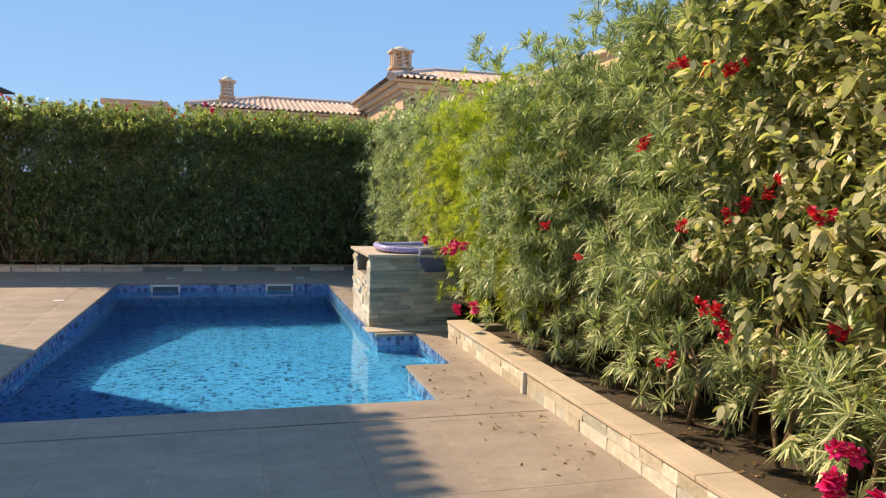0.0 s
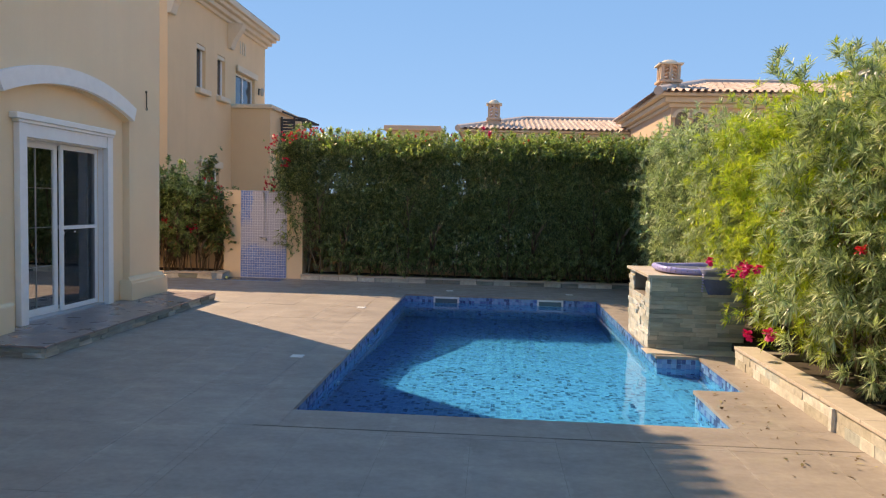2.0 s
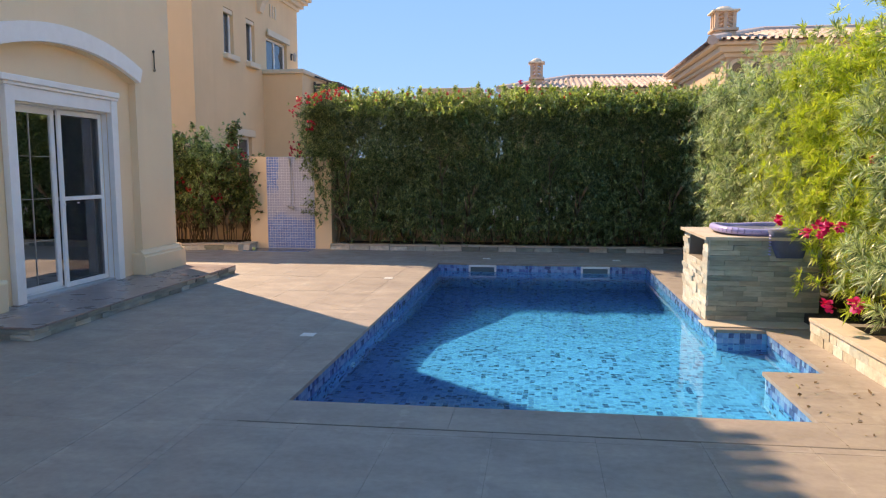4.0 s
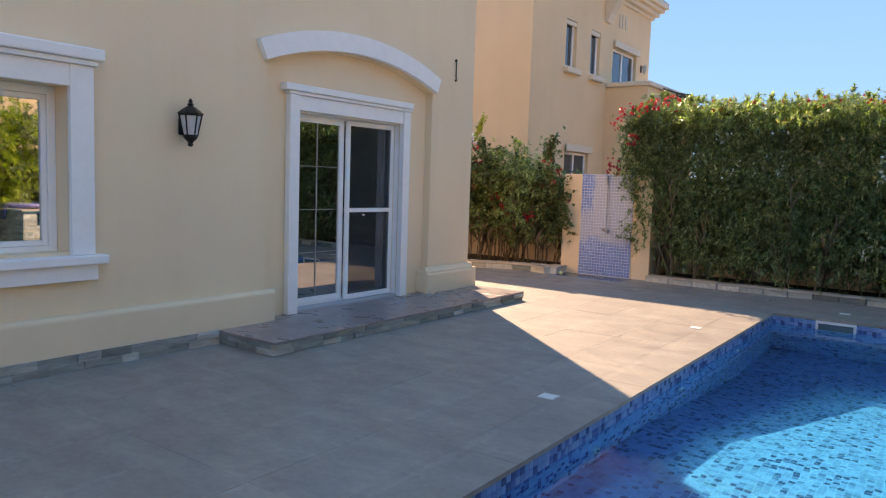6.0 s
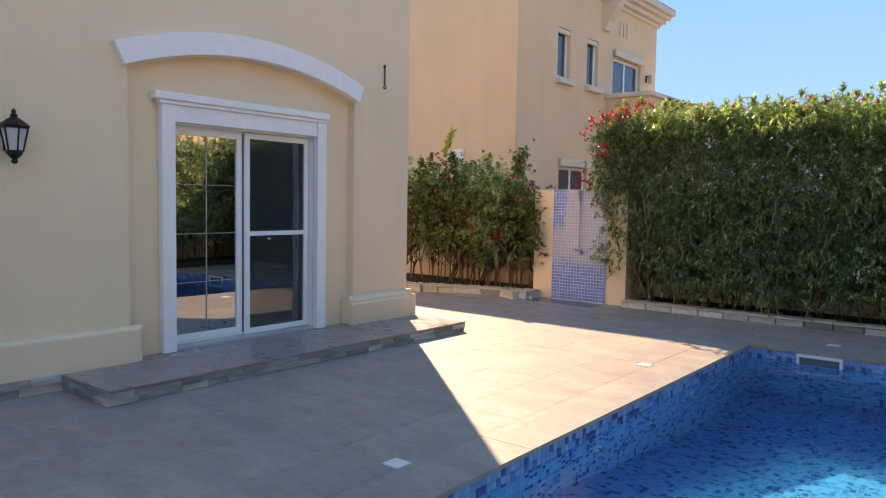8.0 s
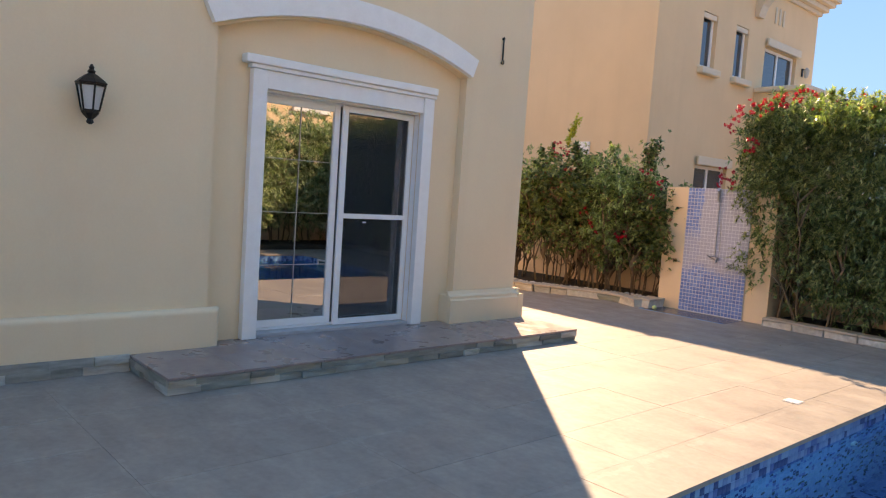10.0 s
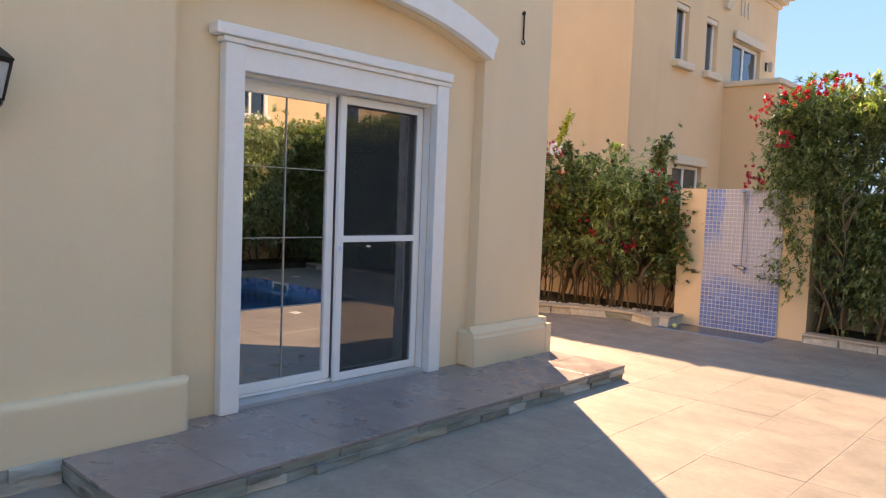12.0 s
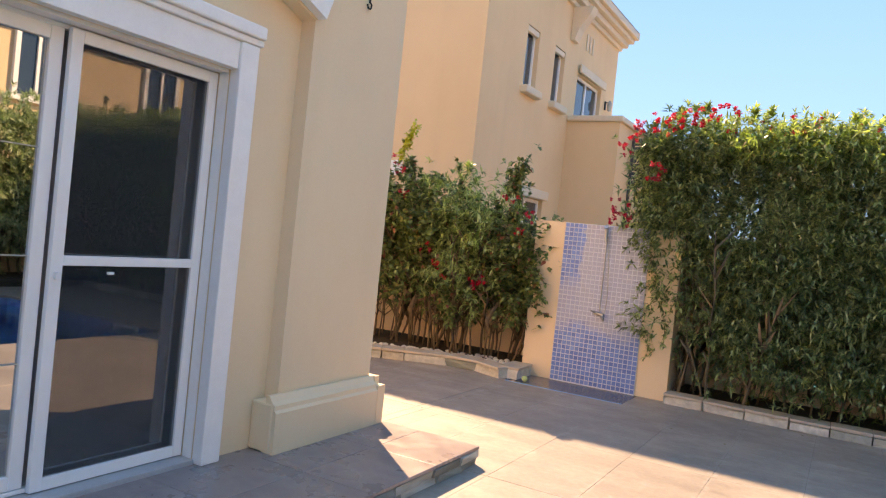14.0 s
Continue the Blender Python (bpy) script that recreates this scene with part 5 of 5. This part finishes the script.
def stem(pts, radii, r, twigs=2, n=6):
    """One grown stem: rings of shared corners along the points, with twigs drawn out of its side faces."""
    bm = bmesh.new()
    rings = []
    for k, (p, w) in enumerate(zip(pts, radii)):
        d = (pts[min(k + 1, len(pts) - 1)] - pts[max(k - 1, 0)]).normalized()
        q = d.to_track_quat("Z", "Y")
        rings.append([bm.verts.new(p + q @ Vector((w * math.cos(6.2832 * i / n), w * math.sin(6.2832 * i / n), 0))) for i in range(n)])
    for k, (a, b) in enumerate(zip(rings, rings[1:])):
        sprout = set(r.sample(range(n), twigs)) if k else set()
        for i in range(n):
            q4 = [a[i], a[(i + 1) % n], b[(i + 1) % n], b[i]]
            if i not in sprout:
                bm.faces.new(q4)
                continue
            mid = sum((v.co for v in q4), Vector()) / 4
            out = (mid - (pts[k] + pts[k + 1]) / 2).normalized()
            end = mid + Vector((out.x * r.uniform(0.1, 0.3), out.y * r.uniform(0.1, 0.3), r.uniform(0.1, 0.3)))
            foot = [bm.verts.new(mid + Vector(((v.co.x - mid.x) * 0.7, (v.co.y - mid.y) * 0.7, (v.co.z - mid.z) * 0.05)) + out * 0.002) for v in q4]
            for u in range(4):
                bm.faces.new([q4[u], q4[(u + 1) % 4], foot[(u + 1) % 4], foot[u]])
            q4 = foot
            tip = [bm.verts.new(end + (v.co - mid) * 0.3) for v in q4]
            for u in range(4):
                bm.faces.new([q4[u], q4[(u + 1) % 4], tip[(u + 1) % 4], tip[u]])
            bm.faces.new(tip)
    bm.faces.new(rings[0][::-1])
    bm.faces.new(rings[-1])
    return bm


def stems_mesh(name, half, z0, zc, count, seed, rad=0.02):
    """A list of single stems from the soil up into the crown, with a few side branches."""
    r = random.Random(seed)
    out = []
    for i in range(count):
        x, y = r.uniform(-0.25, 0.25) * half[0] * 2, r.uniform(-0.3, 0.3) * half[1] * 2
        p = Vector((x, y, z0))
        end = Vector((x * 1.8 + r.uniform(-0.2, 0.2), y * 1.8 + r.uniform(-0.2, 0.2), zc + half[2] * r.uniform(-0.3, 0.35)))
        rr = rad * r.uniform(0.6, 1.3)
        pts = [p.lerp(end, j / 6) + (Vector((r.uniform(-0.04, 0.04), r.uniform(-0.04, 0.04), 0)) if j else Vector()) for j in range(7)]
        out.append(to_mesh(name, stem(pts, [rr * (1 - 0.7 * j / 6) for j in range(7)], r), BARK, True))
    return out


def flower_mesh(name, mat, seed, n=26, r=0.03, size=0.035):
    rg = np.random.default_rng(seed)
    d = norm(rg.normal(0, 1, (n, 3)))
    v, t = leaf_cloud(d * r * rg.random((n, 1)), norm(d + rg.normal(0, 0.5, (n, 3))), np.full(n, size), np.full(n, size * 0.85), np.full((n, 1), 0.1), rg, True)
    return tri_mesh(name, v, t, mat)


FLOW_R = [flower_mesh("flower", BRACT, s) for s in range(3)]
FLOW_M = [flower_mesh("flower", BRACT_M, s + 5, 30, 0.035, 0.045) for s in range(3)]
FLOW_W = [flower_mesh("flower", LID, s + 12, 7, 0.02, 0.03) for s in range(2)]
SHAPE = dict(depth=0.42, lump=0.16, clump=0.45, sway=0.28, boxy=2.5, sprigs=0, spread=(0.40, 1.45), lead=1.0)


def shrub(name, label, at, crown, stems, group="", scale=(1, 1, 1), turn=0.0, zc=1.6):
    t = thing(name, label, "shrub", at, group)
    c = tag_piece("crown", crown, t, (0, 0, zc), scale, turn)
    for s in stems:
        tag_piece("trunk", s, t, (0.25 if at[0] > 2 else 0, 0, 0), (0.7, 1, 1), 0)
    return t


def flowers(t, meshes, spots, label, scale=1.0):
    r = random.Random(len(spots))
    for x, y, z in spots:
        f = tag_piece("flower", r.choice(meshes), t, Vector((x, y, z)) - t.location, (scale * r.uniform(0.75, 1.15),) * 3, r.uniform(0, 6))
        f["label"] = label


# right-hand oleanders
HALF_R = (0.72, 0.85, 1.34)
OLE = [crown_mesh("crown", LEAF_O, 1350, 34, HALF_R, 0.125, 0.0098, 0.2, s, **SHAPE) for s in (1, 2)]
OLY = crown_mesh("crown", LEAF_Y, 1600, 24, HALF_R, 0.120, 0.0125, 0.2, 3, fine=False, **SHAPE)
OLF = crown_mesh("crown", LEAF_O, 2300, 13, HALF_R, 0.14, 0.019, 0.22, 4, fine=False, **SHAPE)
STEM_R = [stems_mesh("trunk", HALF_R, -0.05, 1.5, 9, s, 0.024) for s in (1, 2)]
OL = "tall oleander shrub with narrow grey-green leaves in the raised bed"
row = [(4.35, OLE[0], 1.02), (5.35, OLE[1], 0.98), (6.3, OLE[0], 0.95), (7.3, OLY, 0.97), (8.35, OLY, 0.93), (9.5, OLE[1], 0.93), (10.6, OLY, 0.95), (11.8, OLF, 0.96), (13.0, OLF, 0.97), (14.1, OLF, 0.98)]
shrubs = []
for i, (y, me, sz) in enumerate(row):
    lab = OL if me not in (OLY,) else "bright yellow-green young oleander shrub in the raised bed"
    low_ = 5.9 < y < 9
    jx = 0.14 * math.sin(i * 2.4)
    shrubs.append(shrub("oleander_shrub", lab, ((2.84 if low_ else 2.95) + jx, y, 0.1), me, STEM_R[i % 2], "oleanders along the right bed", (1, 1, sz * (1.04 if low_ else 1)), (i % 3) * 0.25 - 0.2, 1.46 if low_ else (1.72 if y < 6 else 1.62) * sz))

# broad-leaved flowering shrub near the start
BRD = [crown_mesh("crown", LEAF_B, 4100, 6, (0.85, 0.95, 1.52), 0.085, 0.037, 0.55, s, depth=0.6, lump=0.18, clump=0.32, sprigs=10) for s in (11, 12)]
STEM_B = stems_mesh("trunk", (0.8, 0.9, 1.7), -0.05, 1.8, 12, 7, 0.028)
BL = "tall bougainvillea with broad green leaves and red flowers"
b1 = shrub("bougainvillea", BL, (3.02, 3.35, 0.1), BRD[0], STEM_B, "bougainvilleas by the raised bed", zc=2.2)
b2 = shrub("bougainvillea", BL, (3.0, 1.9, 0.1), BRD[1], STEM_B, "bougainvilleas by the raised bed", turn=0.4, zc=2.2)
b3 = shrub("bougainvillea", BL, (3.0, 0.4, 0.1), BRD[0], STEM_B, "bougainvilleas by the raised bed", turn=-0.3, zc=2.2)
low = crown_mesh("crown", LEAF_O, 120, 30, (0.42, 0.95, 0.34), 0.15, 0.011, 0.15, 21, depth=0.9, lump=0.2, spread=(0.5, 1.3), lead=1.0)
shrub("young_oleander", "low tuft of young oleander with narrow leaves", (2.68, 3.25, 0.1), low, STEM_R[0], zc=0.52)
shrub("young_oleander", "low tuft of young oleander with narrow leaves", (2.62, 2.1, 0.1), low, STEM_R[1], zc=0.6, turn=0.5)
shrub("young_oleander", "low tuft of young oleander with narrow leaves", (2.7, 4.9, 0.1), low, STEM_R[0], zc=0.5)

# clipped far hedge
HALF_F = (1.0, 0.55, 1.35)
HED = [crown_mesh("crown", LEAF_D, 5800, 9, HALF_F, 0.09, 0.0195, 0.25, s, fine=False, depth=0.5, lump=0.06, boxy=8.0, clump=0.17, sprigs=6) for s in (31, 32, 33)]
STEM_F = [stems_mesh("trunk", HALF_F, -0.05, 1.2, 8, s, 0.02) for s in (4, 5)]
hed = []
for i in range(8):
    x = -3.64 + i * 0.9 + 0.1 * math.sin(i * 5)
    hed.append(shrub("hedge_shrub", "clipped dark green hedge shrub with sunlit tips and bare stems", (x, 14.78 + 0.05 * math.sin(i * 3.3), 0.07), HED[i % 3], STEM_F[i % 2], "clipped hedge behind the pool", (1, 1, 0.88 if i in (0, 2) else 0.975 + 0.02 * math.sin(i * 2)), math.pi * (i % 2), 1.60 if i in (0, 2) else 1.465))

# new growth along the hedge top, sunlight put into its pale leaves
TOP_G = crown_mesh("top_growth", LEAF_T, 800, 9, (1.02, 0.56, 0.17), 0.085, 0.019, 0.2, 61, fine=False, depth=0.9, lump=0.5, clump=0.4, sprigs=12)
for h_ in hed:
    tag_piece("top_growth", TOP_G, h_, (0, 0, 2.59), None, h_.location.x)["label"] = "pale new growth, coloured lighter as if sunlit"
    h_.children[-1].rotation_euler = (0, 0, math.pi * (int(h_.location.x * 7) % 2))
# flowering shoulder of the hedge beside the shower
SHO = crown_mesh("crown", LEAF_D, 1800, 9, (0.50, 0.42, 0.82), 0.10, 0.024, 0.25, 55, fine=False, depth=0.8, lump=0.15, sprigs=8)
shoulder = shrub("bougainvillea", "bougainvillea with red blossoms at the end of the clipped hedge", (-4.3, 14.68, 0.07), SHO, STEM_F[1], zc=2.08)

# corner bushes
HALF_C = (0.75, 0.55, 0.80)
CB = [crown_mesh("crown", LEAF_C, 1900, 6, HALF_C, 0.085, 0.050, 0.3, 41, fine=False, depth=0.8, lump=0.24, clump=0.42, sprigs=8),
      crown_mesh("crown", LEAF_W, 1700, 12, HALF_C, 0.105, 0.019, 0.25, 42, fine=False, depth=0.8, lump=0.24, clump=0.35, sprigs=6)]
STEM_C = [stems_mesh("trunk", HALF_C, -0.02, 1.2, 14, s, 0.017) for s in (8, 9)]
cb = []
for x, y, k, s in ((-6.22, 14.72, 0, 0.79), (-6.75, 14.62, 1, 0.95), (-7.25, 14.7, 0, 0.93), (-7.85, 14.6, 0, 1.0), (-8.6, 14.5, 1, 0.95)):
    cb.append(shrub("corner_bush", "loose garden bush with bare stems and dark red blossoms" if k == 0 else "feathery green bush with bare stems against the cream wall", (x, y, 0.07), CB[k], STEM_C[k], "bushes in the corner bed", (1, 1, s), x, 1.38 * s))
SPRAY = crown_mesh("branch_leaves", LEAF_C, 46, 6, (0.12, 0.16, 0.26), 0.08, 0.046, 0.5, 93, fine=False, depth=0.95, lump=0.5, clump=0.4)
for k, (x, y, z, turn) in enumerate(((-5.72, 14.32, 1.25, 0.3), (-5.62, 14.25, 1.05, 1.2), (-5.85, 14.3, 0.72, 2.2), (-5.95, 14.25, 1.75, 0.9), (-6.02, 14.3, 2.12, 1.7), (-5.98, 14.35, 2.24, 2.6), (-5.8, 14.2, 1.5, 3.0), (-6.6, 14.1, 0.62, 0.7))):
    ob = tag_piece("branch_leaves", SPRAY, cb[0], Vector((x, y, z)) - cb[0].location, (0.8 + 0.1 * (k % 3),) * 3, turn)
    ob["label"] = "leafy side branch"

SH_ME = crown_mesh("shoot", SHOOT, 60, 7, (0.035, 0.035, 0.36), 0.07, 0.024, 0.2, 77, depth=0.9, lump=0.0)
sh_ = tag_piece("shoot", SH_ME, cb[3], (0.24, -0.12, 2.50))
sh_.rotation_euler = (0, radians(24), 0)

BR_ME = crown_mesh("branch_leaves", LEAF_C, 90, 6, (0.42, 0.5, 0.16), 0.085, 0.037, 0.4, 91, depth=0.95, lump=0.3)
br = tag_piece("branch_leaves", BR_ME, b1, Vector((2.38, 4.75, 3.42)) - b1.location)
bm = bmesh.new()
pts_ = [(3.0, 3.9, 3.0), (2.75, 4.3, 3.3), (2.5, 4.65, 3.45), (2.2, 5.0, 3.48)]
for p, q in zip(pts_, pts_[1:]):
    tube(bm, Vector(p) - b1.location, Vector(q) - b1.location, 0.014, 0.010, 6)
part("branch", bm, BARK, b1, "thin overhanging branch")

# ---- flowers ----
rr = random.Random(12)
def cluster(spots, n=5, r=0.09):
    return [(x + rr.uniform(-r, r), y + rr.uniform(-r, r) * 0.5, z + rr.uniform(-r, r) * 0.8) for x, y, z in spots for _ in range(n)]


def front_spots(n, x, y0, y1, z0, z1, jx=0.15):
    return [(x + rr.uniform(-jx, jx), rr.uniform(y0, y1), rr.uniform(z0, z1)) for _ in range(n)]


flowers(b1, FLOW_R, cluster(front_spots(17, 2.25, 2.75, 4.15, 0.6, 3.0), 3, 0.05), "red flower cluster", 0.72)
flowers(b2, FLOW_R, cluster(front_spots(12, 2.25, 1.3, 2.6, 0.4, 2.9), 3, 0.05), "red flower cluster", 0.72)
flowers(b2, FLOW_M, cluster([(2.12, 2.55, 0.35), (2.2, 2.65, 0.58), (2.15, 2.4, 0.5), (2.2, 2.7, 0.42)], 3, 0.06), "magenta flower cluster", 0.8)
flowers(shrubs[1], FLOW_R, [(2.3, 5.2, 1.1), (2.26, 5.7, 1.3)], "red flower")
flowers(shrubs[3], FLOW_M, [(2.02, 7.35, 1.02), (2.05, 7.5, 0.95), (2.1, 7.7, 1.0), (2.0, 7.0, 1.05), (2.0, 7.15, 0.42), (2.05, 6.75, 0.5)], "magenta flower cluster")
flowers(shrubs[4], FLOW_M, [(1.95, 8.25, 1.02), (2.1, 8.0, 0.92), (2.2, 7.9, 1.02)], "magenta flower cluster")
flowers(shrubs[3], FLOW_R, [(2.3, 7.2, 1.55)], "red flower")
flowers(shoulder, FLOW_R, cluster([(-4.62, 14.15, 2.72), (-4.0, 14.12, 2.84), (-3.8, 14.12, 2.88), (-4.3, 14.1, 2.74), (-4.4, 14.12, 2.78), (-4.75, 14.2, 2.55), (-4.2, 14.12, 2.86), (-4.42, 14.08, 2.28), (-4.78, 14.2, 1.92), (-4.74, 14.15, 1.82)], 9, 0.11), "red blossom cluster", 0.62)
for i, h in enumerate(hed):
    x = h.location.x
    flowers(h, FLOW_R, [(x + rr.uniform(-0.4, 0.4), 14.25 + rr.uniform(0, 0.2), 2.80 + rr.uniform(-0.06, 0.10)) for _ in range(7 if i < 4 else 4)], "red blossom cluster", 0.62)
flowers(hed[4], FLOW_M, [(-0.62, 14.2, 3.02), (-0.5, 14.2, 2.93)], "magenta blossom cluster")
for i in (3, 4):
    x = hed[i].location.x
    flowers(hed[i], FLOW_W, [(x + rr.uniform(-0.3, 0.3), 14.16, rr.uniform(0.35, 1.0)) for _ in range(7)], "small white blossom")
flowers(cb[0], FLOW_R, cluster([(-5.75, 14.2, 1.75), (-5.85, 14.15, 1.6), (-6.2, 14.1, 1.0), (-6.3, 14.1, 0.95), (-6.0, 14.2, 1.95)], 5, 0.08), "dark red blossom", 0.6)
flowers(cb[1], FLOW_R, cluster([(-6.8, 14.1, 1.1), (-6.75, 14.15, 0.95), (-7.0, 14.15, 1.3)], 5, 0.08), "dark red blossom", 0.6)
flowers(cb[2], FLOW_R, cluster([(-7.5, 14.2, 2.2), (-7.6, 14.1, 2.3), (-7.4, 14.2, 1.9), (-7.7, 14.2, 2.15)], 5, 0.08), "dark red blossom", 0.6)

# fallen leaves
DRY = leaf_mat("dry_leaf", [(0.0, (0.10, 0.06, 0.03)), (0.6, (0.20, 0.12, 0.06)), (0.85, (0.26, 0.22, 0.10)), (1.0, (0.45, 0.38, 0.22))], 0.05, 0.8)
rg = np.random.default_rng(5)
n = 120
pts = np.column_stack([rg.uniform(1.25, 2.03, n), 4.0 + 4.2 * rg.random(n), np.full(n, 0.004)])
pts = pts[~((pts[:, 0] < NX + 0.03) & (pts[:, 1] > NY0 - 0.05) & (pts[:, 1] < NY1 + 0.05))]
pts = pts[(pts[:, 0] > PX1 + 0.02) | (pts[:, 1] < PY0 - 0.02)]
bed = np.column_stack([rg.uniform(2.32, 2.9, 260), rg.uniform(1.5, 7.5, 260), np.full(260, 0.104)])
far = np.column_stack([rg.uniform(-4.2, 1.8, 26), rg.uniform(13.1, 14.2, 26), np.full(26, 0.004)])
pts = np.vstack([pts, far, bed])
a = rg.uniform(0, 6.28, len(pts))
way = np.column_stack([np.cos(a), np.sin(a), rg.uniform(0.0, 0.5, len(a))])
v, t = leaf_cloud(pts, norm(way), 0.016 + 0.06 * rg.random(len(a)) ** 2.5, rg.uniform(0.006, 0.026, len(a)), np.full((len(a), 1), 0.02), rg)
tagged(new("fallen_leaves", tri_mesh("fallen_leaves", v, t, DRY)), "dry brown leaves scattered on the paving", "leaves", kind="stuff")

# waterline chips nearest the walk, last
k = 0
for j in range(int((PY1 - PY0) / CS)):
    for z in ROWS_Z[:2]:
        if k < 290:
            tag_piece("mosaic_tile", CHIP_ME, pool_side, (PX0, PY0 + j * CS, z))
            k += 1
